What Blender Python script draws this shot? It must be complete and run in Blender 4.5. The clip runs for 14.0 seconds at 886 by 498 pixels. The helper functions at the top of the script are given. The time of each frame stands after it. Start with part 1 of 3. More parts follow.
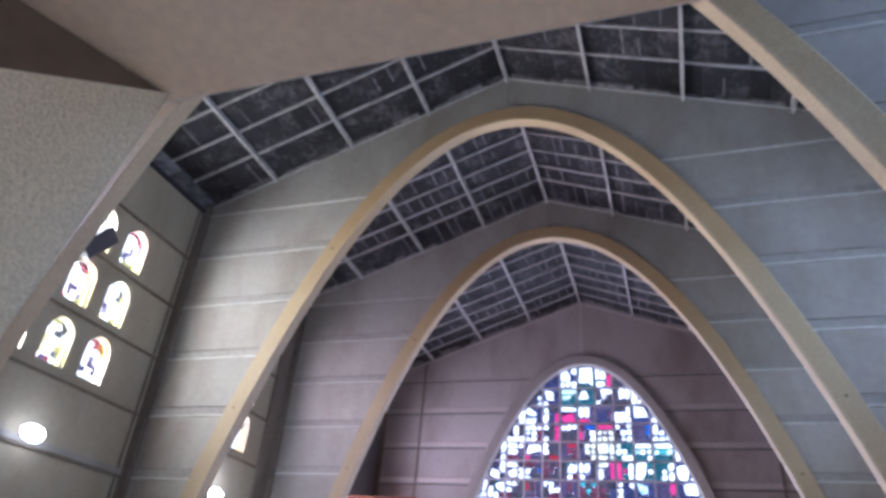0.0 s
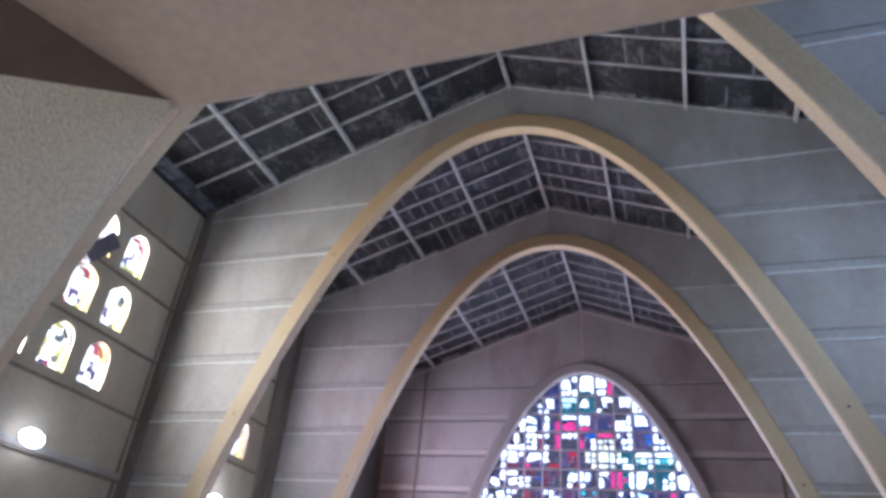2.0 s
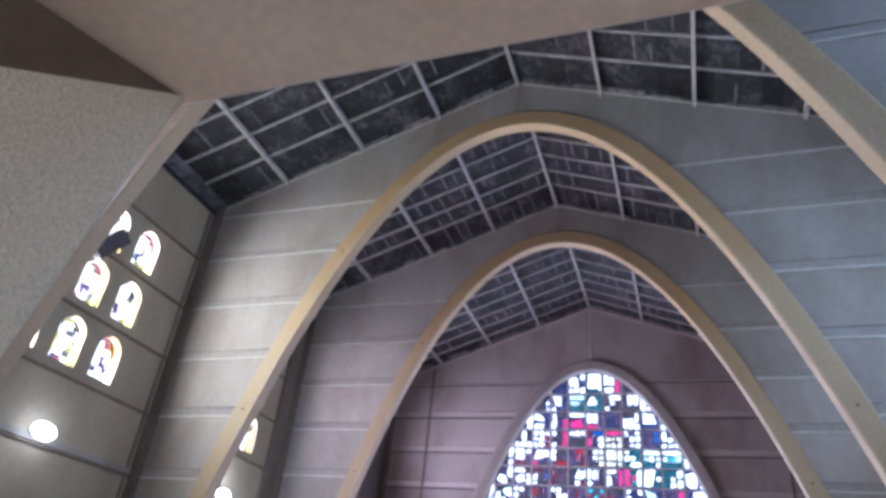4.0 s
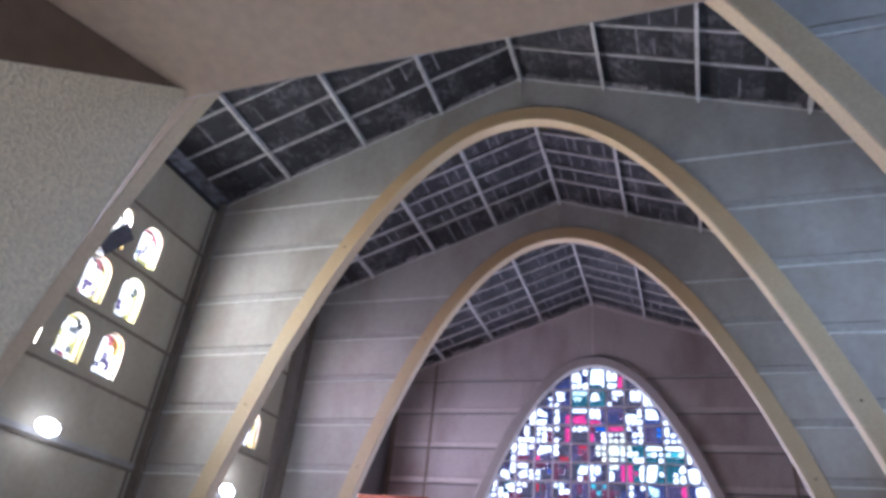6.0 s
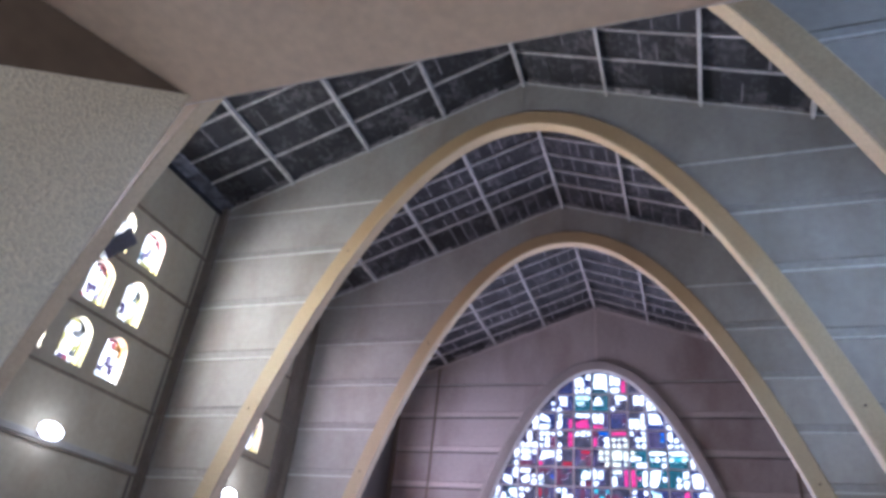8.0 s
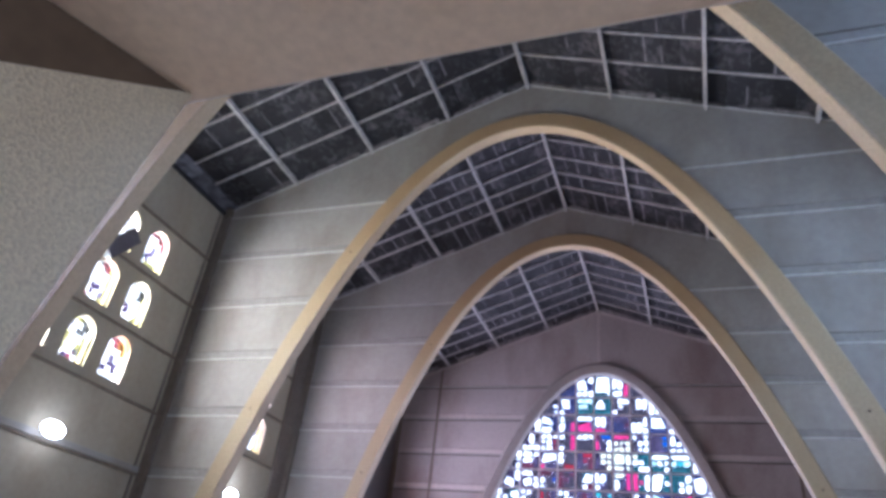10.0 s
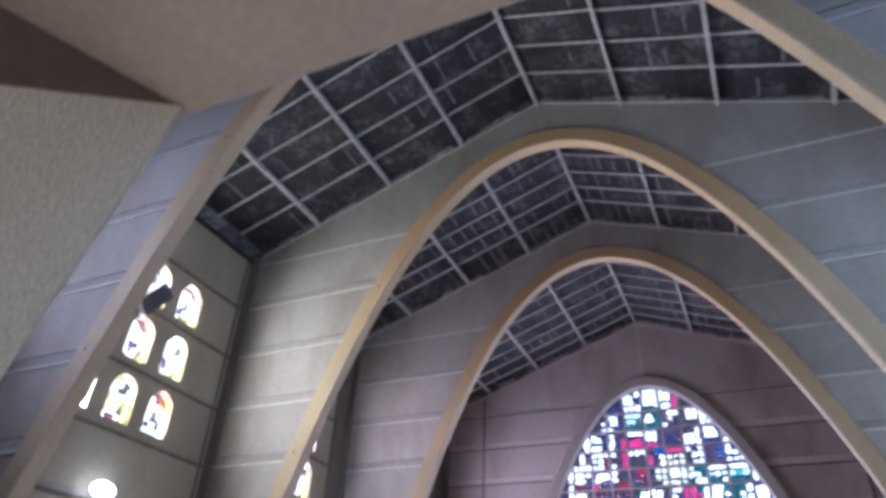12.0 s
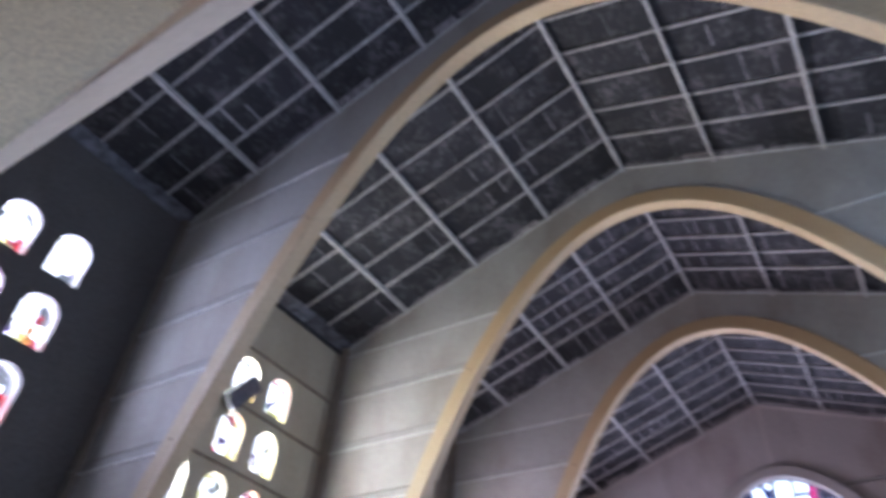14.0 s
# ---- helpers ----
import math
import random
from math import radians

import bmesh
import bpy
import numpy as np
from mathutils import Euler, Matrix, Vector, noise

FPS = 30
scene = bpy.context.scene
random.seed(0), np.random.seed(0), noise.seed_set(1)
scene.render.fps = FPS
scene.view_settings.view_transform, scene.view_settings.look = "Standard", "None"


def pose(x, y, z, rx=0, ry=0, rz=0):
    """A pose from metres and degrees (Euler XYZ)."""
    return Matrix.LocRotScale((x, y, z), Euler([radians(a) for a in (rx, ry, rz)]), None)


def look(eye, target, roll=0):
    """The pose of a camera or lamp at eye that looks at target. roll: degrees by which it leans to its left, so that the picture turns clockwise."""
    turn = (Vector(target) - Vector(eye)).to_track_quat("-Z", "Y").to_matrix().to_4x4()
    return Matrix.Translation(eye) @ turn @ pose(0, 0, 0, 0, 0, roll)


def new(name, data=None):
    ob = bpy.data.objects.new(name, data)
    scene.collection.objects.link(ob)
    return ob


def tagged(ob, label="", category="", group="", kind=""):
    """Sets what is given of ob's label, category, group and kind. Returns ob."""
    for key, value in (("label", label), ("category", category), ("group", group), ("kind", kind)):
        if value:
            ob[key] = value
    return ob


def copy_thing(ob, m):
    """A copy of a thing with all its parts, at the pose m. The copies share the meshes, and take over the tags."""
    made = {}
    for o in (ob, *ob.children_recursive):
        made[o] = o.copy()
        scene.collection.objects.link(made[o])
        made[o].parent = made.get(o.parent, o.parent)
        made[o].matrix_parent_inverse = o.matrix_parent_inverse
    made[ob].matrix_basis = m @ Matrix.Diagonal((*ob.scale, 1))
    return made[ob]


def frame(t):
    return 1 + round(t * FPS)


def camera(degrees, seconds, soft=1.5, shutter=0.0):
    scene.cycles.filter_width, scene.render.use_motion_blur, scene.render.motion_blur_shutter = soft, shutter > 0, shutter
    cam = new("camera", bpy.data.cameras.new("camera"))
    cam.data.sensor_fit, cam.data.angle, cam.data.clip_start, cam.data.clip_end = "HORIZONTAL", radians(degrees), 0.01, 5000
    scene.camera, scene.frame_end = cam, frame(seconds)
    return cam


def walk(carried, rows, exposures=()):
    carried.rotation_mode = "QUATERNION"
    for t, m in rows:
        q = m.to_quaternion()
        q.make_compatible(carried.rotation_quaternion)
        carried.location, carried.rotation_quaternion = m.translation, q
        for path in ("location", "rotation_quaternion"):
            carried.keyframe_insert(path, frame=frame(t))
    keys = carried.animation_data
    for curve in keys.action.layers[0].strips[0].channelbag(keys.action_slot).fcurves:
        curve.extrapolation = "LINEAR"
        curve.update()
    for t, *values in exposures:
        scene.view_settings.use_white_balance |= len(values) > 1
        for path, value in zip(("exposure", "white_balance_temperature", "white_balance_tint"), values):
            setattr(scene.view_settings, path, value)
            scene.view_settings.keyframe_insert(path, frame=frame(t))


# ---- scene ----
cam = camera(67.2, 14.0, soft=3.6, shutter=1.0)
PATH = [
    (0, (2.977, -10.842, 1.634), (2.361, -9.228, 2.643), 5.5),
    (0.5, (2.969, -10.835, 1.643), (2.357, -9.219, 2.649), 5.7),
    (1, (2.978, -10.846, 1.633), (2.359, -9.235, 2.643), 5.7),
    (1.5, (2.98, -10.852, 1.63), (2.361, -9.246, 2.648), 5.7),
    (2, (2.962, -10.84, 1.651), (2.345, -9.237, 2.676), 6.0),
    (2.5, (2.975, -10.85, 1.635), (2.351, -9.249, 2.658), 6.1),
    (3, (2.983, -10.853, 1.624), (2.349, -9.252, 2.642), 6.3),
    (5.5, (2.973, -10.843, 1.627), (2.328, -9.246, 2.643), 6.7),
    (6, (2.97, -10.84, 1.628), (2.321, -9.238, 2.633), 6.6),
    (6.5, (2.97, -10.839, 1.624), (2.327, -9.23, 2.623), 6.5),
    (7, (2.979, -10.846, 1.622), (2.325, -9.249, 2.632), 6.7),
    (7.5, (2.972, -10.843, 1.628), (2.319, -9.25, 2.645), 6.7),
    (8, (2.975, -10.845, 1.625), (2.319, -9.252, 2.64), 6.8),
    (10.5, (2.981, -10.832, 1.626), (2.307, -9.247, 2.643), 7.9),
    (10.8, (2.940, -10.808, 1.623), (2.155, -9.226, 2.560), 11.8),
    (11, (2.914, -10.759, 1.662), (2.203, -9.129, 2.577), 8.0),
    (11.2, (2.963, -10.767, 1.604), (2.271, -9.124, 2.512), 6.4),
    (11.5, (2.966, -10.733, 1.578), (2.263, -9.132, 2.548), 3.7),
    (11.7, (3.022, -10.749, 1.529), (2.336, -9.235, 2.641), 3.7),
    (12, (3.039, -10.720, 1.504), (2.305, -9.217, 2.600), 3.1),
    (12.2, (3.005, -10.669, 1.466), (2.206, -9.218, 2.587), 7.0),
    (12.5, (2.919, -10.587, 1.462), (2.134, -9.186, 2.654), 7.7),
    (12.7, (2.890, -10.549, 1.421), (2.101, -9.226, 2.697), 7.7),
    (13, (2.792, -10.456, 1.422), (1.952, -9.120, 2.649), 8.6),
    (13.2, (2.755, -10.362, 1.408), (2.004, -9.031, 2.697), 5.7),
    (13.5, (2.693, -10.210, 1.421), (1.890, -8.968, 2.767), 7.3),
    (13.7, (2.742, -10.099, 1.423), (1.929, -8.828, 2.736), 4.7),
    (14, (2.675, -10.025, 1.469), (1.786, -8.815, 2.790), 5.6),
]
walk(cam, [(t, look(eye, target, roll)) for t, eye, target, roll in PATH],
     [(t, stops - 0.12, 4930, 16) for t, stops in ((0.0, 0.1), (11.5, 0.12), (12.0, -0.06), (12.5, 0.14), (13.0, 0.21), (14.0, 0.19))])

# ---- daylight ----
W = 7.44                      # half width of the nave
Y_A, Y_B, Y_C, Y_N, Y_S = -5.06, 0.0, 5.0, 11.73, -15.2

world = bpy.data.worlds.new("sky")
scene.world = world
world.use_nodes = True
wn = world.node_tree
sky = wn.nodes.new("ShaderNodeTexSky")
sky.sky_type, sky.sun_disc = "NISHITA", False
sky.sun_elevation, sky.sun_rotation = radians(48), radians(71)
wn.links.new(sky.outputs[0], wn.nodes["Background"].inputs[0])
wn.nodes["Background"].inputs[1].default_value = 0.1

sun = new("sun", bpy.data.lights.new("sun", "SUN"))
sun.data.energy, sun.data.angle, sun.data.color = 5.0, radians(0.6), (1.0, 0.90, 0.76)
sun.matrix_world = look((28.4, 9.8, 33.3), (0, 0, 0))


def sky_lamp(name, eye, target, sx, sy, watts, colour):
    ob = new(name, bpy.data.lights.new(name, "AREA"))
    ob.data.shape, ob.data.size, ob.data.size_y = "RECTANGLE", sx, sy
    ob.data.energy, ob.data.color = watts, colour
    ob.matrix_world = look(eye, target)
    return ob


SKY_AMBER, SKY_LILAC, SKY_ROSE = (1.0, 0.885, 0.68), (0.93, 0.87, 0.95), (1.0, 0.78, 0.755)
SKY_EAST, SKY_NORTH, FILL_CHANCEL, FILL_SOUTH = (0.72, 0.86, 1.0), (0.96, 0.88, 0.95), (1.0, 0.79, 0.81), (1.0, 0.91, 0.83)
WIN_ROWS = (5.28, 6.48, 7.70)            # sills of the three rows of small windows


def row_lamps(name, s, y, watts, colour, fall=0.15):
    # one lamp for each row of openings, tipped down as skylight falls; the wall round them masks it
    for sill in WIN_ROWS:
        z = sill + 0.42
        sky_lamp(name, (s * (W + 0.19), y, z), (s * (W + 0.19 - 1.0), y, z - fall), 2.45, 0.8, watts, colour)


# The fourth bay's lamps are added, behind unseen windows, for the end wall.
for y, watts, colour in zip((-7.53, -2.47, 2.53, 8.5), (360, 760, 360, 540), (SKY_LILAC, SKY_AMBER, SKY_ROSE, FILL_CHANCEL)):
    row_lamps("sky_light_west", -1, y, watts, colour, 0.2)
for y, watts in zip((-7.53, -2.47, 2.53), (190, 230, 125)):
    row_lamps("sky_light_east", 1, y, watts, SKY_EAST, 0.0)
sky_lamp("sky_light_north", (0, Y_N + 0.1, 5.6), (0, 0, 5.6), 10.0, 9.4, 800, SKY_NORTH)
# Added fill lamp, unseen, for the stucco and the gallery's underside.
sky_lamp("fill_light_south", (3.0, Y_S - 0.15, 2.47), (3.0, 0, 2.47), 4.0, 0.74, 76, FILL_SOUTH)


# ---- materials ----
def nodes_of(name):
    m = bpy.data.materials.new(name)
    m.use_nodes = True
    return m, m.node_tree.nodes, m.node_tree.links


def paint(name, colour, rough=0.7, spread=0.18, grain=18.0, stain=1.1, bump=0.25, dist=0.006, metal=0.0, per_piece=0.0, island=False, dirt=(0.5, 0.45, 0.4), dirt_amount=0.25, streak=1.0):
    """Mottled surface: two scales of noise in the colour, stains, fine relief."""
    m, n, l = nodes_of(name)
    b = n["Principled BSDF"]
    tc = n.new("ShaderNodeNewGeometry")
    big, fine = n.new("ShaderNodeTexNoise"), n.new("ShaderNodeTexNoise")
    big.inputs["Scale"].default_value, fine.inputs["Scale"].default_value = stain, grain
    big.inputs["Detail"].default_value, fine.inputs["Detail"].default_value = 6, 5
    run = n.new("ShaderNodeMapping")
    run.inputs["Scale"].default_value = (1, 1, streak)
    l.new(tc.outputs["Position"], run.inputs[0]), l.new(run.outputs[0], big.inputs["Vector"])
    l.new(tc.outputs["Position"], fine.inputs["Vector"])
    r1 = n.new("ShaderNodeMapRange")
    r1.inputs["From Min"].default_value, r1.inputs["From Max"].default_value = 0.3, 0.7
    r1.inputs["To Min"].default_value, r1.inputs["To Max"].default_value = 1 - spread, 1 + spread
    l.new(fine.outputs[0], r1.inputs[0])
    hsv = n.new("ShaderNodeHueSaturation")
    hsv.inputs["Color"].default_value = (*colour, 1)
    value = r1.outputs[0]
    if per_piece:
        rnd = n.new("ShaderNodeNewGeometry").outputs["Random Per Island"] if island else n.new("ShaderNodeObjectInfo").outputs["Random"]
        r2 = n.new("ShaderNodeMapRange")
        r2.inputs["To Min"].default_value, r2.inputs["To Max"].default_value = 1 - per_piece, 1 + per_piece
        l.new(rnd, r2.inputs[0])
        mul = n.new("ShaderNodeMath")
        mul.operation = "MULTIPLY"
        l.new(value, mul.inputs[0]), l.new(r2.outputs[0], mul.inputs[1])
        value = mul.outputs[0]
    l.new(value, hsv.inputs["Value"])
    r3 = n.new("ShaderNodeMapRange")
    r3.inputs["From Min"].default_value, r3.inputs["From Max"].default_value = 0.45, 0.75
    r3.inputs["To Max"].default_value = dirt_amount
    l.new(big.outputs[0], r3.inputs[0])
    mix = n.new("ShaderNodeMix")
    mix.data_type = "RGBA"
    mix.blend_type = "MULTIPLY"
    mix.inputs[7].default_value = (*dirt, 1)
    l.new(r3.outputs[0], mix.inputs[0]), l.new(hsv.outputs[0], mix.inputs[6])
    l.new(mix.outputs[2], b.inputs["Base Color"])
    b.inputs["Roughness"].default_value, b.inputs["Metallic"].default_value = rough, metal
    bp = n.new("ShaderNodeBump")
    bp.inputs["Strength"].default_value, bp.inputs["Distance"].default_value = bump, dist
    l.new(fine.outputs[0], bp.inputs["Height"]), l.new(bp.outputs[0], b.inputs["Normal"])
    return m


def light_tinted(name, crown, haunch, rough, low=8.2, high=11.0):
    """Arch paint, ochre round the crown; beige lower down puts cool light into the colour, with an uneven border
    between the two.
    """
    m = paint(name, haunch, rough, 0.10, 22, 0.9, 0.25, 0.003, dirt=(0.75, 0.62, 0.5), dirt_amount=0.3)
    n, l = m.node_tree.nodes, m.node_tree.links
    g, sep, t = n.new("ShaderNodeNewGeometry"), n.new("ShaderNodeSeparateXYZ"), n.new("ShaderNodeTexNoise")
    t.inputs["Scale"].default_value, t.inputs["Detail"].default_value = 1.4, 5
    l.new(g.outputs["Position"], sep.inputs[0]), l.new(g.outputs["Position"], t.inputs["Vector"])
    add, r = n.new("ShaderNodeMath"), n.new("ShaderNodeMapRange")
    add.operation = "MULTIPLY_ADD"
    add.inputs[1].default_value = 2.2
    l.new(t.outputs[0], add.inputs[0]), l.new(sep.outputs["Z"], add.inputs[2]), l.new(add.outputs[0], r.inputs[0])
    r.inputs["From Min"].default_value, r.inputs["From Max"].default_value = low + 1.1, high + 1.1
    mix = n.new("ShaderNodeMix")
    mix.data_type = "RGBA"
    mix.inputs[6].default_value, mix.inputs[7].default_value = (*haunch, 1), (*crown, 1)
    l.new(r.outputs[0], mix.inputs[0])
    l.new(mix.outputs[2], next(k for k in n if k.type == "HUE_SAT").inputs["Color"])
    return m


def wood(name, dark, light, scale=(1.5, 1.5, 14)):
    m, n, l = nodes_of(name)
    b = n["Principled BSDF"]
    g, mp, t, r = n.new("ShaderNodeNewGeometry"), n.new("ShaderNodeMapping"), n.new("ShaderNodeTexNoise"), n.new("ShaderNodeValToRGB")
    mp.inputs["Scale"].default_value = (scale[2], scale[2], scale[0])
    t.inputs["Scale"].default_value, t.inputs["Detail"].default_value = 1.5, 8
    r.color_ramp.elements[0].color, r.color_ramp.elements[1].color = (*dark, 1), (*light, 1)
    r.color_ramp.elements[0].position, r.color_ramp.elements[1].position = 0.3, 0.7
    l.new(g.outputs["Position"], mp.inputs[0]), l.new(mp.outputs[0], t.inputs[0]), l.new(t.outputs[0], r.inputs[0])
    l.new(r.outputs[0], b.inputs["Base Color"])
    b.inputs["Roughness"].default_value = 0.6
    return m


def board_paint(name, dark, pale):
    """Dark stained board with scuffed whitewash left in patches and scratches along it."""
    m, n, l = nodes_of(name)
    b = n["Principled BSDF"]
    g, mp = n.new("ShaderNodeNewGeometry"), n.new("ShaderNodeMapping")
    mp.inputs["Scale"].default_value = (7, 4.5, 7)
    patch, scratch, grain = (n.new("ShaderNodeTexNoise") for _ in range(3))
    for t, sc, src in ((patch, 2.4, g.outputs["Position"]), (scratch, 1.6, mp.outputs[0]), (grain, 28, g.outputs["Position"])):
        t.inputs["Scale"].default_value, t.inputs["Detail"].default_value = sc, 7
        l.new(src, t.inputs["Vector"])
    l.new(g.outputs["Position"], mp.inputs[0])
    add = n.new("ShaderNodeMath")
    add.operation = "MULTIPLY_ADD"
    l.new(patch.outputs[0], add.inputs[0]), l.new(scratch.outputs[0], add.inputs[2])
    add.inputs[1].default_value = 1.1
    r = n.new("ShaderNodeMapRange")
    r.inputs["From Min"].default_value, r.inputs["From Max"].default_value = 1.02, 1.40
    r.inputs["To Max"].default_value = 0.8
    l.new(add.outputs[0], r.inputs[0])
    mix = n.new("ShaderNodeMix")
    mix.data_type = "RGBA"
    mix.inputs[6].default_value, mix.inputs[7].default_value = (*dark, 1), (*pale, 1)
    l.new(r.outputs[0], mix.inputs[0])
    hsv = n.new("ShaderNodeHueSaturation")
    r2 = n.new("ShaderNodeMapRange")
    r2.inputs["To Min"].default_value, r2.inputs["To Max"].default_value = 0.55, 1.5
    l.new(g.outputs["Random Per Island"], r2.inputs[0]), l.new(r2.outputs[0], hsv.inputs["Value"])
    l.new(mix.outputs[2], hsv.inputs["Color"]), l.new(hsv.outputs[0], b.inputs["Base Color"])
    b.inputs["Roughness"].default_value = 0.8
    bp = n.new("ShaderNodeBump")
    bp.inputs["Strength"].default_value, bp.inputs["Distance"].default_value = 0.4, 0.008
    l.new(grain.outputs[0], bp.inputs["Height"]), l.new(bp.outputs[0], b.inputs["Normal"])
    return m


def stained(name, colour, faces=2, mottle=(0.78, 1.1)):
    """Coloured glass: what passes through its faces together is tinted by colour, and each face keeps a glassy gloss."""
    m, n, l = nodes_of(name)
    n.remove(n["Principled BSDF"])
    tr, gl, mx = n.new("ShaderNodeBsdfTransparent"), n.new("ShaderNodeBsdfGlossy"), n.new("ShaderNodeMixShader")
    g, t, h = n.new("ShaderNodeNewGeometry"), n.new("ShaderNodeTexNoise"), n.new("ShaderNodeHueSaturation")
    t.inputs["Scale"].default_value, t.inputs["Detail"].default_value = 9, 4
    r = n.new("ShaderNodeMapRange")
    r.inputs["From Min"].default_value, r.inputs["From Max"].default_value = 0.3, 0.7
    r.inputs["To Min"].default_value, r.inputs["To Max"].default_value = mottle
    h.inputs["Color"].default_value = (*(v ** (1 / faces) for v in colour), 1)
    l.new(g.outputs["Position"], t.inputs[0]), l.new(t.outputs[0], r.inputs[0]), l.new(r.outputs[0], h.inputs["Value"])
    l.new(h.outputs[0], tr.inputs[0])
    gl.inputs["Roughness"].default_value = 0.15
    mx.inputs[0].default_value = 0.06
    l.new(tr.outputs[0], mx.inputs[1]), l.new(gl.outputs[0], mx.inputs[2]), l.new(mx.outputs[0], n["Material Output"].inputs[0])
    return m


def glow(name, colour, strength):
    m, n, l = nodes_of(name)
    b = n["Principled BSDF"]
    b.inputs["Base Color"].default_value = (0.8, 0.8, 0.8, 1)
    b.inputs["Emission Color"].default_value, b.inputs["Emission Strength"].default_value = (*colour, 1), strength
    return m


M_PANEL = paint("painted_concrete", (0.37, 0.35, 0.312), 0.75, 0.06, 9, 0.8, 0.15, 0.004, per_piece=0.07, dirt=(0.50, 0.41, 0.33), dirt_amount=0.6, streak=0.45)
M_SIDE = paint("olive_grey_concrete", (0.405, 0.355, 0.26), 0.75, 0.06, 9, 0.8, 0.15, 0.004, per_piece=0.07, dirt=(0.55, 0.45, 0.35), dirt_amount=0.5, streak=0.45)
M_MAUVE = paint("mauve_concrete", (0.45, 0.408, 0.395), 0.75, 0.07, 9, 0.8, 0.15, 0.004, per_piece=0.12, dirt=(0.55, 0.42, 0.38), dirt_amount=0.8, streak=0.45)
M_BAND = paint("darker_grey_band", (0.325, 0.31, 0.28), 0.85, 0.12, 11, 0.9, 0.3, 0.004)
M_CORE = paint("joint_concrete", (0.10, 0.09, 0.083), 0.9)
M_BEAD = paint("white_bead_paint", (0.55, 0.535, 0.50), 0.6, 0.12, 9, 2.0, 0.1)
M_PALEBAND = paint("pale_mauve_band", (0.58, 0.52, 0.50), 0.8, 0.1, 9, 0.9, 0.2)
# Brown puts the shadowed undersides of the side beads into the colour.
M_SIDEBEAD = paint("brown_bead_shade", (0.18, 0.145, 0.105), 0.8, 0.2, 9, 2.0, 0.2)
M_PIER = paint("dusty_brown_pier_shade", (0.21, 0.175, 0.14), 0.85, 0.12, 9, 1.2, 0.2, dirt=(0.45, 0.35, 0.28), dirt_amount=0.6, streak=0.4)
# Beige haunch colours stand in for the cool light on the lower arches.
M_RIM = light_tinted("ochre_paint", (0.47, 0.33, 0.17), (0.43, 0.345, 0.21), 0.65, 6.5, 9.5)
M_SOFFIT = light_tinted("cream_paint", (0.54, 0.41, 0.235), (0.48, 0.385, 0.25), 0.6, 6.5, 9.5)
M_STUCCO = paint("rough_stucco", (0.80, 0.765, 0.60), 0.85, 0.16, 105, 1.6, 0.8, 0.012)
M_NOSING = paint("off_white_plaster", (0.66, 0.635, 0.575), 0.75, 0.06, 30, 1.4, 0.2)
M_LOFT = paint("loft_plaster", (0.82, 0.735, 0.62), 0.7, 0.07, 30, 1.4, 0.35, 0.006, dirt=(0.7, 0.55, 0.4), dirt_amount=0.35)
M_BOARD = board_paint("dark_roof_board", (0.020, 0.0195, 0.0225), (0.118, 0.110, 0.112))
M_TIMBER = paint("whitened_timber", (0.46, 0.44, 0.425), 0.7, 0.22, 7, 2.5, 0.3)
M_BATTEN = paint("greyed_timber", (0.40, 0.38, 0.365), 0.75, 0.25, 7, 2.5, 0.3)
M_LATH = paint("faded_lath", (0.17, 0.16, 0.168), 0.75, 0.4, 6, 2.5, 0.3, per_piece=0.4, island=True)
M_GUTTER = paint("blue_grey_plank", (0.12, 0.122, 0.14), 0.8, 0.55, 5, 2.0, 0.4, per_piece=0.55)
M_PLATE = paint("dark_wall_plate", (0.025, 0.025, 0.03), 0.8, 0.4, 8, 2.0, 0.3)
M_EDGEPLANK = paint("whitewashed_edge_plank", (0.17, 0.155, 0.155), 0.8, 0.5, 9, 2.0, 0.4, per_piece=0.6)
M_FRAME = paint("mauve_grey_concrete", (0.38, 0.345, 0.325), 0.75, 0.10, 16, 1.0, 0.3)
M_BAR = paint("cement_glazing_bar", (0.78, 0.74, 0.78), 0.8, 0.12, 20, 2.0, 0.2)
M_FLOOR = paint("terrazzo_floor", (0.66, 0.56, 0.45), 0.35, 0.25, 60, 0.8, 0.1)
# Dark brown stands in for shade on the plaster above the stucco.
M_WELL = paint("shade_brown_plaster", (0.15, 0.115, 0.08), 0.7, 0.12, 14, 0.9, 0.3)
M_PLAIN = paint("plain_wall_paint", (0.50, 0.46, 0.41), 0.75, 0.10, 14, 0.7, 0.3)
M_WOOD = wood("orange_varnished_wood", (0.22, 0.055, 0.018), (0.42, 0.125, 0.04))
M_BROWN = wood("brown_wood", (0.16, 0.08, 0.05), (0.28, 0.15, 0.09))
M_BLACK = paint("black_cloth", (0.012, 0.011, 0.013), 0.9, 0.2, 60, 2, 0.2)
M_TIN = paint("tin_pipe", (0.62, 0.62, 0.64), 0.3, 0.06, 12, 2, 0.05, metal=0.9)
M_DARKPLASTIC = paint("dark_plastic", (0.03, 0.028, 0.032), 0.5, 0.15, 40, 3, 0.2)
M_SLAT = paint("worn_black_slat", (0.13, 0.12, 0.15), 0.4, 0.3, 20, 3, 0.2)
M_STEEL = paint("grey_lamp_steel", (0.32, 0.32, 0.33), 0.45, 0.1, 30, 3, 0.1, metal=0.6)
M_LAMP = glow("lamp_glass", (1.0, 0.95, 0.88), 16.0)
M_SKY = glow("bright_sky", (0.97, 0.98, 1.0), 3.3)
M_SKY_WEST = glow("hazy_sky", (1.0, 0.98, 0.93), 1.9)
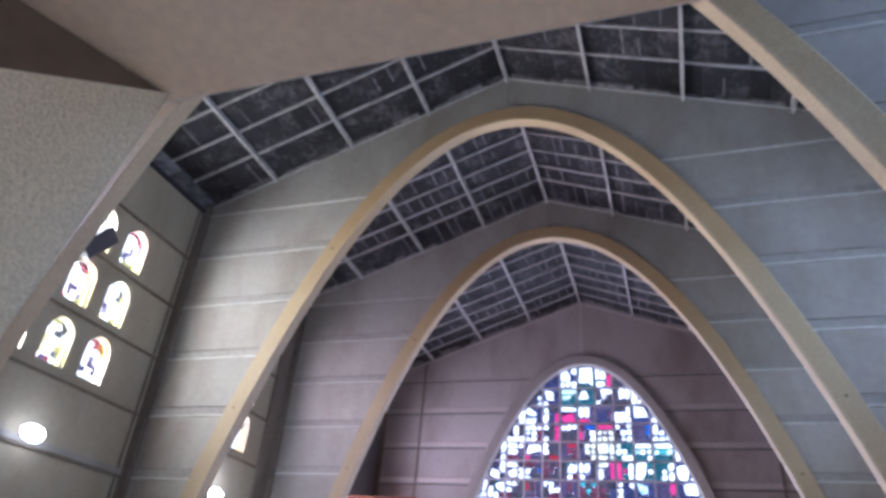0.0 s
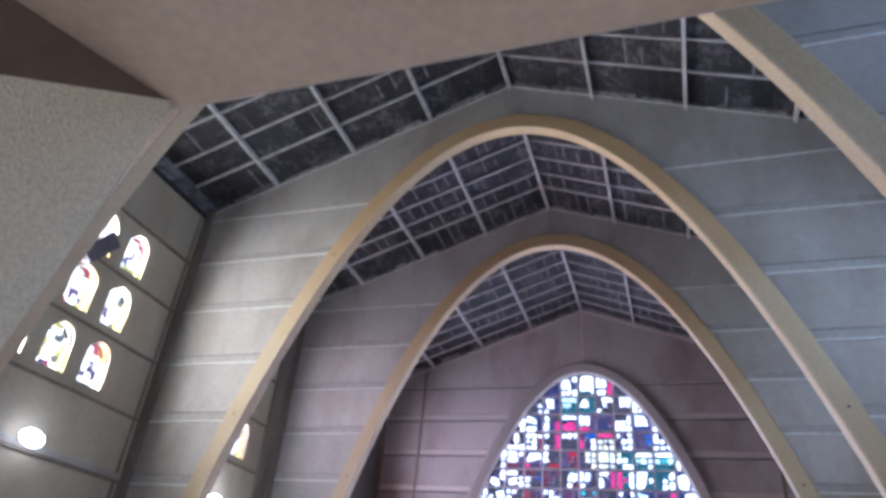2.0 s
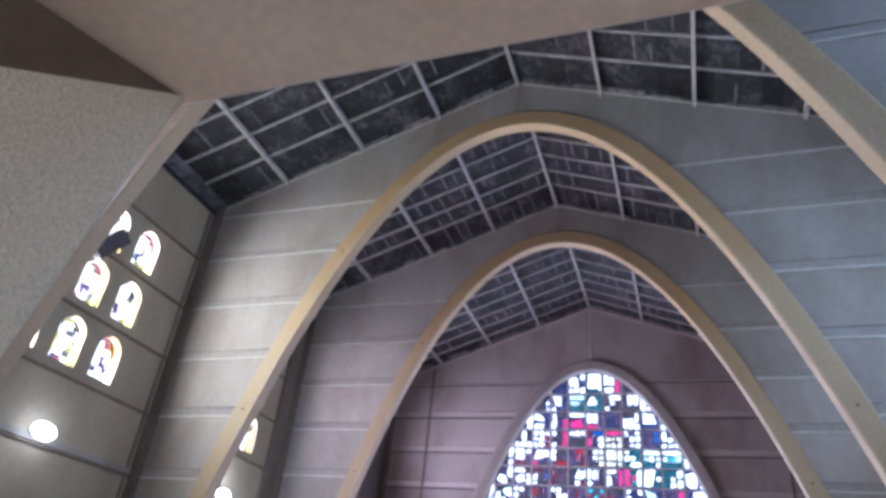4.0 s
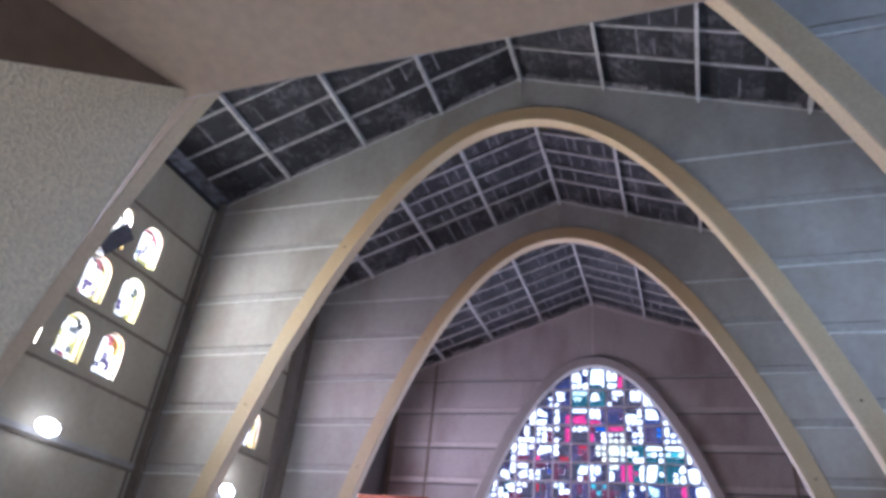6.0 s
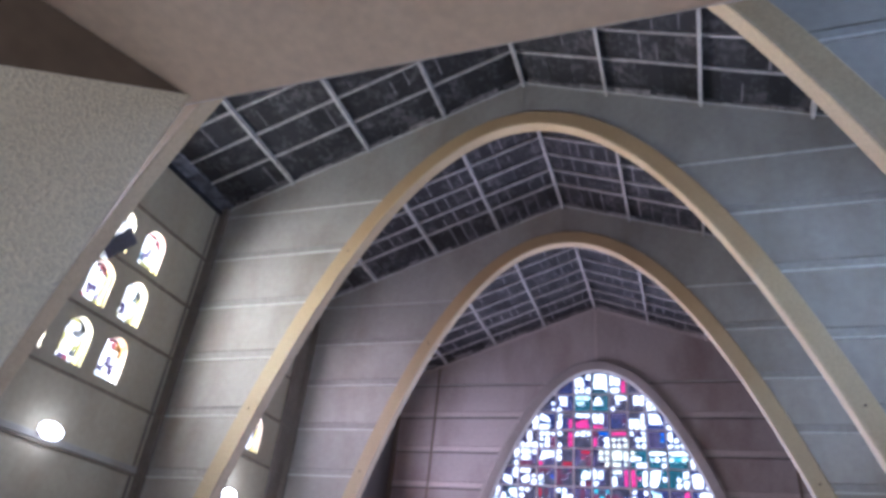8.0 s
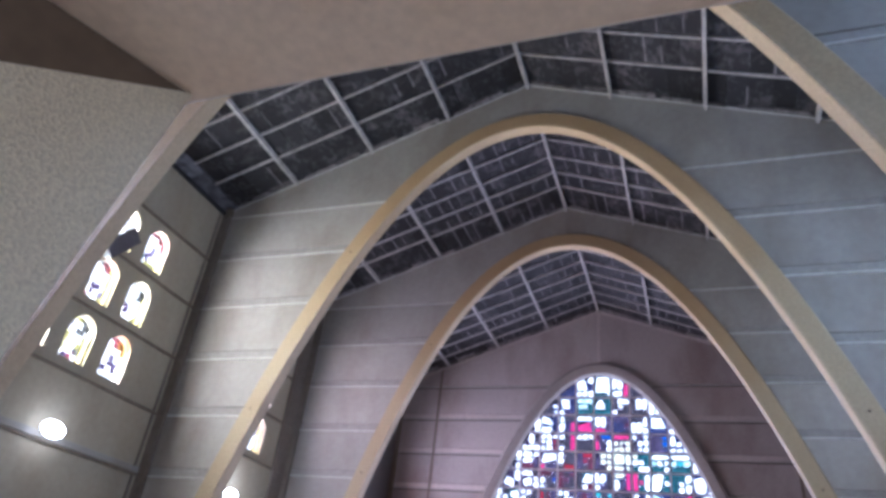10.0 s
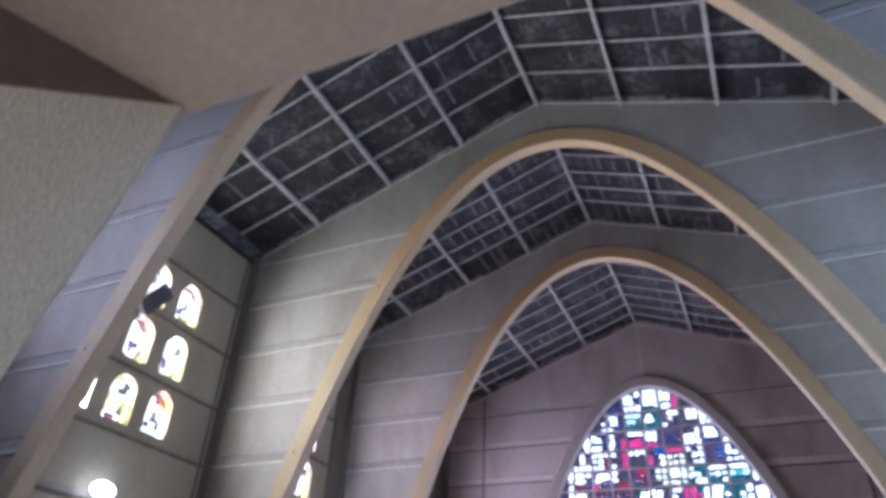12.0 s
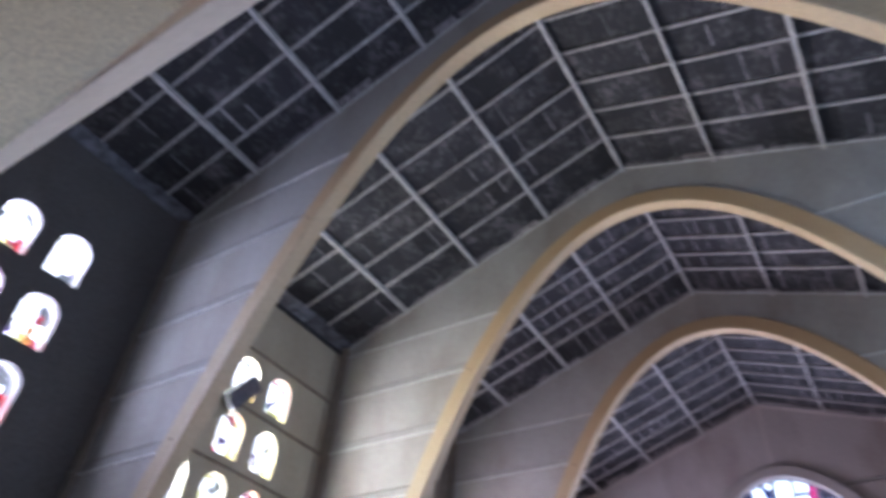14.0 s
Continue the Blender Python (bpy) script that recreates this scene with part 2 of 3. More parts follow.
M_HOLE = paint("tie_hole_stain", (0.05, 0.04, 0.03), 0.9)
GROUND = {k: stained("ground_" + k, c, 1) for k, c in dict(violet=(0.0406, 0.0319, 0.0638), navy=(0.0203, 0.0261, 0.0696), wine=(0.058, 0.0261, 0.0406), teal=(0.0203, 0.0435, 0.0522)).items()}
GLASS = {k: stained("glass_" + k, c, mottle=(0.5, 1.4) if max(c) < 0.09 else (0.78, 1.1)) for k, c in dict(
    white=(0.86, 0.88, 0.90), ice=(0.435, 0.609, 0.58), aqua=(0.0653, 0.29, 0.29), cobalt=(0.0116, 0.0653, 0.275), cream=(0.609, 0.609, 0.435), pink=(0.392, 0.0247, 0.109), red=(0.203, 0.0116, 0.0232),
    wine=(0.0653, 0.0188, 0.0319), navy=(0.0217, 0.0232, 0.0551), sea=(0.0145, 0.0522, 0.0623), violet=(0.0391, 0.0305, 0.0565), smoke=(0.0333, 0.029, 0.0391),
    yellow=(0.362, 0.341, 0.123), orange=(0.319, 0.145, 0.0362), rose=(0.246, 0.0653, 0.0798), crimson=(0.217, 0.0159, 0.0217), lilac=(0.189, 0.16, 0.232), mauve=(0.0943, 0.0696, 0.131),
    grey=(0.116, 0.119, 0.123), cyan=(0.123, 0.203, 0.225)).items()}


# ---- mesh helpers ----
def part(name, bm, material, parent=None, label="", smooth=False):
    me = bpy.data.meshes.new(name)
    bmesh.ops.recalc_face_normals(bm, faces=bm.faces)
    bm.to_mesh(me)
    bm.free()
    for m in material if isinstance(material, (list, tuple)) else [material]:
        me.materials.append(m)
    if smooth:
        me.polygons.foreach_set("use_smooth", [True] * len(me.polygons))
    ob = new(name, me)
    ob.parent = parent
    return tagged(ob, label)


def prism(bm, outline, axis, a, b):
    """Extrude a flat outline between a and b: axis y takes (x, z), axis x takes (y, z), axis z takes (x, y)."""
    at = {"y": lambda p, q, v: (p, v, q), "x": lambda p, q, v: (v, p, q), "z": lambda p, q, v: (p, q, v)}[axis]
    va = [bm.verts.new(at(p, q, a)) for p, q in outline]
    vb = [bm.verts.new(at(p, q, b)) for p, q in outline]
    bm.faces.new(va), bm.faces.new(vb[::-1])
    n = len(outline)
    for i in range(n):
        bm.faces.new((va[i], va[(i + 1) % n], vb[(i + 1) % n], vb[i]))
    return bm


def box(x0, x1, y0, y1, z0, z1, bevel=0.0, bm=None):
    own = bm or bmesh.new()
    b2 = bmesh.new()
    prism(b2, [(x0, y0), (x1, y0), (x1, y1), (x0, y1)], "z", z0, z1)
    if bevel:
        bmesh.ops.bevel(b2, geom=b2.edges[:], offset=bevel, segments=2, affect="EDGES", profile=0.6)
    me = bpy.data.meshes.new("tmp")
    b2.to_mesh(me)
    b2.free()
    own.from_mesh(me)
    bpy.data.meshes.remove(me)
    return own


def rod(p, q, r, sides=10, bm=None):
    own = bm or bmesh.new()
    p, q = Vector(p), Vector(q)
    m = Matrix.Translation((p + q) / 2) @ (q - p).to_track_quat("Z", "Y").to_matrix().to_4x4()
    bmesh.ops.create_cone(own, cap_ends=True, segments=sides, radius1=r, radius2=r, depth=(q - p).length, matrix=m)
    return own


def thing(name, label, category, group="", kind="", at=(0, 0, 0)):
    ob = new(name)
    ob.location = at
    return tagged(ob, label, category, group, kind)


def structure(ob, label, category):
    return tagged(ob, label, category, kind="structure")


# ---- curves of the place ----
ROOF, SLOPE = 12.92, 0.367
COURSES = [0.22, 1.43, 2.65, 3.86, 5.08, 6.30, 7.53, 8.77, 9.985]


def roof_z(x):
    return ROOF - SLOPE * abs(x)


def arch_z(x):
    return 11.6 - 0.2223 * x * x - 0.00128 * x ** 4


def glass_z(x):
    return 10.38 - 0.348 * x * x


def curve(f, half, n=72):
    """Points along an arch, closer together at the crown, from -half to half."""
    return [(half * s, f(half * s)) for s in (math.sin(math.pi / 2 * (-1 + 2 * i / n)) * 0.35 + (-1 + 2 * i / n) * 0.65 for i in range(n + 1))]


def offset(pts, d):
    out = []
    for i, (x, z) in enumerate(pts):
        (x0, z0), (x1, z1) = pts[max(i - 1, 0)], pts[min(i + 1, len(pts) - 1)]
        t = Vector((x1 - x0, z1 - z0)).normalized()
        out.append((x - t.y * d, z + t.x * d))
    return out


def half_width(pts, side=1):
    """The curve's half width at a height, on one side."""
    right = sorted((z, side * x) for x, z in pts if side * x >= 0)
    zs, xs = [p[0] for p in right], [p[1] for p in right]
    return lambda z: float(np.interp(z, zs, xs))


def sweep(bm, path, profile):
    """profile rows: (outward offset, y). A closed ring of these runs along path."""
    lines = [[(x, y, z) for x, z in offset(path, d)] for d, y in profile]
    grid = [[bm.verts.new(p) for p in line] for line in lines]
    n = len(profile)
    for i in range(n):
        a, b = grid[i], grid[(i + 1) % n]
        for j in range(len(path) - 1):
            bm.faces.new((a[j], a[j + 1], b[j + 1], b[j]))
    bm.faces.new([g[0] for g in grid]), bm.faces.new([g[-1] for g in grid][::-1])
    return bm




def arch(west, east):
    """An arch as built: its two haunches spread a little unequally."""
    return [(x * (1 + (east if x > 0 else west) * (abs(x) / 5.5) ** 1.5), z) for x, z in curve(arch_z, 6.47)]


GLAZED = curve(glass_z, 5.40)
GLAZED_OUT = offset(GLAZED, 0.40)


def cross_wall(name, y, outer, label, depth=0.24, rim_gap=0.0, facing=None):
    """A wall across the nave with an arched opening, faced with courses of painted concrete."""
    top = max(z for _, z in outer)
    wall = structure(new(name), label, "wall")
    # core behind the facing
    flank = {s: [(abs(x), z) for x, z in (outer if s < 0 else outer[::-1]) if s * x >= -1e-6 and z > 0.0] for s in (1, -1)}
    core = bmesh.new()
    for s in (1, -1):
        o = [(s * (W + 0.26), 0), (s * (W + 0.26), roof_z(W + 0.26) - 0.01), (0, ROOF - 0.01), (0, top)] + [(s * x, z) for x, z in flank[s][::-1] if x > 0.01] + [(s * half_width(outer, s)(0.0), 0)]
        prism(core, o if s > 0 else o[::-1], "y", y + 0.085, y + depth)
    part("core", core, M_CORE, wall)
    levels, gap = [0.0] + COURSES, 0.012 if facing else 0.010
    for s in (1, -1):
        wide, right = half_width(outer, s), flank[s]
        for lo, hi in zip(levels, levels[1:]):
            a, b = lo + 0.19, hi - (0.07 if facing else 0.022)
            if lo == 0.0:
                a = 0.0
            zs = [b + (a - b) * k / 8 for k in range(9)]
            o = [(s * (W - 0.004), a), (s * (W - 0.004), b)] + [(s * (wide(z) + rim_gap), z) for z in zs]
            part("panel", prism(bmesh.new(), o, "y", y + 0.05, y + 0.09), facing or M_PANEL, wall)
            if lo:
                band = [(s * (W - 0.004), lo + 0.016), (s * (W - 0.004), a - gap), (s * (wide(a) + rim_gap), a - gap), (s * (wide(lo) + rim_gap), lo + 0.016)]
                part("band", prism(bmesh.new(), band, "y", y + (0.056 if facing else 0.064), y + 0.09), M_PALEBAND if facing else M_BAND, wall)
        for z in COURSES:
            o = [(s * (W - 0.006), z - 0.02), (s * (W - 0.006), z + 0.014), (s * (wide(z) + rim_gap), z + 0.014), (s * (wide(z) + rim_gap), z - 0.02)]
            part("bead", prism(bmesh.new(), o, "y", y + 0.022, y + 0.088), M_BEAD, wall)
        zl = COURSES[-1] + 0.035
        xs = np.linspace(wide(zl), 0.012, 26)
        tops = [(s * float(x), float(np.interp(x, [p[0] for p in right[::-1]], [p[1] for p in right[::-1]]))) for x in xs]
        o = [(s * (W - 0.004), zl), (s * (W - 0.004), roof_z(W) - 0.012), (s * 0.012, ROOF - 0.012)] + tops[::-1]
        part("panel", prism(bmesh.new(), o, "y", y + 0.05, y + 0.09), facing or M_PANEL, wall)
        # Corner piers: their brown puts the soft shade of the corners into colour.
        for lo, hi in zip(levels, levels[1:] + [roof_z(W) - 0.02]):
            x0, x1 = sorted((s * (W - 0.006), s * (W - 0.22)))
            part("shade_pier", box(x0, x1, y - 0.05, y + 0.049, lo + 0.03, hi - 0.03, 0.006), M_PIER, wall)
            x0, x1 = sorted((s * (W - 0.006), s * (W - 0.232)))
            part("shade_pier_joint", box(x0, x1, y - 0.085, y + 0.021, hi - 0.028, hi + 0.026, 0.004), M_PIER, wall)
        drop = 0.13 if facing else 0.055
        rake = [(s * 0.0, ROOF - 0.014), (s * (W - 0.004), roof_z(W) - 0.014), (s * (W - 0.004), roof_z(W) - drop), (s * 0.0, ROOF - drop)]
        part("rake_bead", prism(bmesh.new(), rake, "y", y + 0.018, y + 0.048), M_PALEBAND if facing else M_BEAD, wall)
    part("cover_strip", box(-0.022, 0.022, y + 0.04, y + 0.049, top + 0.01, ROOF - 0.06), facing or M_PANEL, wall)
    return wall


def arch_rim(wall, y, line):
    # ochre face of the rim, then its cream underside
    part("rim", sweep(bmesh.new(), line, [(0.03, y), (0.335, y), (0.36, y + 0.02), (0.36, y + 0.26), (0.03, y + 0.26)]), M_RIM, wall, "arch rim painted ochre, cool light put in as beige lower down", smooth=False)
    part("rim_underside", sweep(bmesh.new(), offset(line, -0.02), [(0.0, y + 0.012), (0.01, y - 0.002), (0.05, y - 0.002), (0.05, y + 0.262), (0.012, y + 0.262), (0.0, y + 0.25)]), M_SOFFIT, wall, "cream painted underside of the arch, cooler light put in lower down")
    for z in (5.22, 8.7):
        for s in (1, -1):
            if z > 6 and s > 0:
                continue
            xo = half_width(offset(line, 0.18), s)
            part("tie_hole", rod((s * xo(z), y - 0.003, z), (s * xo(z), y + 0.02, z), 0.022, 8), M_HOLE, wall)


# ---- large structure ----
floor = part("floor", box(-W - 0.3, W + 0.3, Y_S - 0.3, Y_N + 0.3, -0.2, 0.0), M_FLOOR)
structure(floor, "brown terrazzo floor of the nave", "floor")

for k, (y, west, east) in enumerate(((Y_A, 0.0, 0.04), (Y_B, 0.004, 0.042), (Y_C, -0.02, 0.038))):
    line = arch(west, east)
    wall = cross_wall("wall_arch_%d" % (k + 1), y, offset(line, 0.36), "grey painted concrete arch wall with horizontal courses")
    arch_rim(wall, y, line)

north = cross_wall("wall_north", Y_N, GLAZED_OUT, "mauve grey concrete end wall round the great window", depth=0.3, facing=M_MAUVE)
part("cover_strip", box(-0.06, 0.06, Y_N + 0.036, Y_N + 0.06, max(z for _, z in GLAZED_OUT), ROOF - 0.02, 0.006), M_PALEBAND, north)
for s in (-1, 1):
    part("cover_strip", box(s * 5.86 - 0.04, s * 5.86 + 0.04, Y_N + 0.02, Y_N + 0.06, 0, roof_z(5.9) - 0.05, 0.008), M_PIER, north)

# ---- side walls with their arched lights ----
WIN_W, WIN_H, WIN_STEP = 0.59, 0.87, 0.93


def window_ys(lo, hi):
    mid = hi - 2.52 if hi - lo < 6 else (lo + hi) / 2
    return [mid + k * WIN_STEP for k in (-1, 0, 1)]


def light_outline(yc, z0, grow=0.0, n=10):
    r = WIN_W / 2 + grow
    zs = z0 + WIN_H - WIN_W / 2
    return [(yc + r, z0 - grow)] + [(yc + r * math.cos(math.pi * k / n), zs + r * math.sin(math.pi * k / n)) for k in range(n + 1)] + [(yc - r, z0 - grow)]


def side_wall(name, s, bays, label):
    wall = structure(new(name), label, "wall")
    core = bmesh.new()
    x0, x1 = s * (W + 0.04), s * (W + 0.26)
    f0, f1 = s * W, s * (W + 0.042)
    levels = [0.0] + COURSES[:-1] + [roof_z(W) + 0.02]
    for lo_y, hi_y, glazed in bays:
        ys = window_ys(lo_y, hi_y)
        for lo, hi in zip(levels, levels[1:]):
            row = [z for z in WIN_ROWS if lo < z < hi] if glazed else []
            for bm, a, b, xa, xb, e in ((core, lo, hi, x0, x1, 0.0), (bmesh.new(), lo + (0.035 if lo else 0), hi - 0.032, f0, f1, 0.004)):
                ya, yb = lo_y + e, hi_y - e
                if not row:
                    prism(bm, [(ya, a), (yb, a), (yb, b), (ya, b)], "x", xa, xb)
                else:
                    z0 = row[0]
                    zs = z0 + WIN_H - WIN_W / 2
                    prism(bm, [(ya, a), (yb, a), (yb, z0), (ya, z0)], "x", xa, xb)
                    edges = [ya] + [v for yc in ys for v in (yc - WIN_W / 2, yc + WIN_W / 2)] + [yb]
                    for k in range(0, len(edges), 2):
                        prism(bm, [(edges[k], z0), (edges[k + 1], z0), (edges[k + 1], zs), (edges[k], zs)], "x", xa, xb)
                    cuts = [ya] + [(p + q) / 2 for p, q in zip(ys, ys[1:])] + [yb]
                    for yc, p, q in zip(ys, cuts, cuts[1:]):
                        r = WIN_W / 2
                        arc = [(yc + r * math.cos(math.pi * k / 12), zs + r * math.sin(math.pi * k / 12)) for k in range(13)]
                        prism(bm, [(p, b), (p, zs)] + arc[::-1] + [(q, zs), (q, b)], "x", xa, xb)
                if bm is not core:
                    part("panel", bm, M_SIDE if s < 0 else M_PANEL, wall)
        for z in COURSES[:-1]:
            part("bead", prism(bmesh.new(), [(lo_y + 0.005, z - 0.03), (hi_y - 0.12, z - 0.03), (hi_y - 0.12, z + 0.02), (lo_y + 0.005, z + 0.02)], "x", s * (W - 0.045), s * (W + 0.04)), M_SIDEBEAD, wall)
        for y in (lo_y + 0.16,) if abs(hi_y - Y_C) < 0.1 else (lo_y + 0.16, hi_y - 0.21):
            part("corner_strip", box(min(s * (W + 0.02), s * (W - 0.034)), max(s * (W + 0.02), s * (W - 0.034)), y - 0.022, y + 0.022, 0.0, roof_z(W) - 0.02, 0.005), M_PIER, wall)
        if abs(hi_y - Y_C) < 0.1:
            for lo, hi in zip(levels, levels[1:]):
                for nm, a, b, y0, out in (("pilaster", lo + 0.035, hi - 0.035, hi_y - 0.62, 0.075), ("pilaster_joint", hi - 0.034, min(hi + 0.034, roof_z(W) - 0.01), hi_y - 0.67, 0.095)):
                    x0, x1 = sorted((s * (W - 0.002), s * (W - out)))
                    part(nm, box(x0, x1, y0, hi_y - 0.11, a, b, 0.006), M_PIER, wall)
        part("ledge", box(min(s * W, s * (W - 0.055)), max(s * W, s * (W - 0.055)), lo_y + 0.06, hi_y - (0.68 if abs(hi_y - Y_C) < 0.1 else 0.12), 3.885, 4.0, 0.012), M_PANEL, wall)
    part("core", core, M_CORE, wall)
    return wall


BAYS = [(Y_A + 0.24, Y_B + 0.05, True), (Y_B + 0.24, Y_C + 0.05, True), (Y_C + 0.24, Y_N + 0.05, False), (-10.1, Y_A + 0.05, True), (Y_S, -10.1, False)]
# West chancel windows are out of view, added to light the end wall.
WEST_BAYS = [(a, b, g or a > Y_C) for a, b, g in BAYS]
side_wall("wall_west", -1, WEST_BAYS, "grey painted concrete side wall in horizontal courses")
side_wall("wall_east", 1, BAYS, "blue-grey painted concrete side wall in horizontal courses")
# Unseen south wall, with an opening made for the fill lamp.
bm = box(-W - 0.26, 1.0, Y_S - 0.3, Y_S, 0, ROOF + 0.2)
box(5.0, W + 0.26, Y_S - 0.3, Y_S, 0, ROOF + 0.2, bm=bm)
box(1.0, 5.0, Y_S - 0.3, Y_S, 0.0, 2.1, bm=bm)
box(1.0, 5.0, Y_S - 0.3, Y_S, 2.84, ROOF + 0.2, bm=bm)
south = part("wall_south", bm, M_PLAIN)
structure(south, "plain painted wall closing the nave", "wall")


sky_card = part("backdrop_west", prism(bmesh.new(), [(Y_S, 3.0), (Y_N, 3.0), (Y_N, 10.5), (Y_S, 10.5)], "x", -W - 1.65, -W - 1.6), M_SKY_WEST)
structure(sky_card, "bright overcast sky outside the windows", "backdrop")
sky_card = part("backdrop_north", prism(bmesh.new(), [(-8, 0), (8, 0), (8, 12), (-8, 12)], "y", Y_N + 1.6, Y_N + 1.65), M_SKY)
structure(sky_card, "bright overcast sky outside the windows", "backdrop")


# ---- small arched stained-glass lights ----
def small_window(name, s, yc, z0, pattern, seed):
    rnd = random.Random(seed)
    win = structure(new(name), "small round-headed stained-glass window in yellow, white and red", "window")
    xg = s * (W + 0.12)
    inner, outer = light_outline(yc, z0, -0.03), light_outline(yc, z0, 0.0)
    bm = bmesh.new()
    n = len(inner)
    for a, b in ((s * (W + 0.07), s * (W + 0.17)),):
        vi = [[bm.verts.new((x, p, q)) for p, q in inner] for x in (a, b)]
        vo = [[bm.verts.new((x, p, q)) for p, q in outer] for x in (a, b)]
        for k in range(n):
            j = (k + 1) % n
            for f in ((vi[0][k], vi[0][j], vo[0][j], vo[0][k]), (vi[1][k], vi[1][j], vo[1][j], vo[1][k]), (vi[0][k], vi[0][j], vi[1][j], vi[1][k])):
                bm.faces.new(f)
    part("window_frame", bm, M_PANEL, win)
    # pieces of coloured glass, cut to the round head
    r, zs = WIN_W / 2 - 0.03, z0 + WIN_H - WIN_W / 2
    half = lambda h: r if h <= zs else math.sqrt(max(r * r - (h - zs) ** 2, 1e-5))
    rows = pattern.split()
    cols, lines = len(rows[0]), len(rows)
    top, foot = z0 + WIN_H - 0.031, z0 + 0.03
    ends = [[-1.0] + [(-1 + 2 * k / cols) + rnd.uniform(-0.09, 0.09) for k in range(1, cols)] + [1.0] for _ in rows]
    levels = [top - (top - foot) * (k + (rnd.uniform(-0.25, 0.25) if 0 < k < lines else 0)) / lines for k in range(lines + 1)]
    for j, row in enumerate(rows):
        i = 0
        while i < cols:
            e = i + 1
            while e < cols and row[e] == row[i]:
                e += 1
            hi, lo = levels[j], levels[j + 1]
            rim = [(h, max(r * ends[j][i], -half(h)) + 0.0015, min(r * ends[j][e], half(h)) - 0.0015) for h in [lo + 0.0015 + (hi - lo - 0.003) * k / 4 for k in range(5)]]
            rim = [q for q in rim if q[2] - q[1] > 0.004]
            if len(rim) > 1:
                o = [(yc + q, h) for h, p, q in rim] + [(yc + p, h) for h, p, q in rim[::-1]]
                part("pane", prism(bmesh.new(), o, "x", xg - 0.006, xg + 0.006), GLASS[PANE_OF[row[i]]], win)
            i = e
    return win


# w clear, y yellow, o orange, r rose, p crimson, l lilac, m mauve, g grey, c cyan; five columns from the south, seven lines from the head
PANE_OF = dict(w="white", y="yellow", o="orange", r="rose", p="crimson", l="lilac", m="mauve", g="grey", c="cyan")
PATTERNS = {(2, 2): "wrrrr wwwrr wwwwr wwlwl wmmwl cmwwy wyyyy", (1, 1): "wgrry wwgry wwwwy wwwwy wmmwy wmwly pwwyy", (1, 2): "ywwwy wwwgg wwwgy wwwwy mmwwy wmwwy ywwyy",
            (0, 1): "gyygy gwwgg wwggw ywwwy ywwyy ywwgy wmrwy", (0, 2): "mrroo mwroo wwwwo wwlww wwmmw mmwmw wwwww", (2, 1): "wwgww wwwww wwgww wwwww wwwww wooyy wooyy",
            (0, 0): "wwwgw wwwww yywww yywww yywgw wwwww wwgww", (1, 0): "wwgrr wwwwr wwwww mwwww wwwyy wwyyy wwyyp", (2, 0): "gggww wwwww wwwww wwlww wwlww wyyww wyyww"}
NEAR_PATTERNS = {(2, 2): "wwwww wwwww wwwww wwwww wwwwl wwwgg rwwyy", (1, 2): "wwwgg wwwgg wwwpg wwwww gwwow mwyor wyyop", (2, 1): "wwwgg wwwwg gwwww wwwww wwwwr wwyrp yyyyp",
                 (0, 2): "ggggg wwggg wwwwg wwwgp wwoop woopp wwwpp"}
count = 0
for s in (-1, 1):
    for lo_y, hi_y, glazed in (WEST_BAYS if s < 0 else BAYS):
        if glazed:
            for row, z0 in enumerate(WIN_ROWS):
                for col, yc in enumerate(window_ys(lo_y, hi_y)):
                    count += 1
                    pattern = NEAR_PATTERNS.get((row, col)) if lo_y < Y_A else PATTERNS[row, col] if lo_y < Y_B else None
                    small_window("window_%d" % count, s, yc, z0, pattern or PATTERNS[(row + 1) % 3, (col + row) % 3], 100 + count)

# ---- great north window ----
great = structure(new("window_%d" % (count + 1)), "great parabolic stained-glass window of white, pink and blue slabs", "window")
part("window_frame", sweep(bmesh.new(), GLAZED, [(0.0, Y_N + 0.06), (0.06, Y_N - 0.03), (0.33, Y_N - 0.08), (0.40, Y_N - 0.05), (0.40, Y_N + 0.28), (0.0, Y_N + 0.28)]), M_FRAME, great, "mauve grey concrete surround", smooth=False)
part("window_sill", box(-5.3, 5.3, Y_N + 0.0, Y_N + 0.3, 0.0, 0.9, 0.02), M_FRAME, great)
CX = [-5.2, -4.55, -3.9, -3.27, -2.65, -2.02, -1.40, -0.80, -0.20, 0.40, 1.0, 1.58, 2.18, 2.82, 3.45, 4.1, 4.75, 5.3]
CZ = [10.4] + [9.59 - 0.622 * k for k in range(15)]
YG = Y_N + 0.16
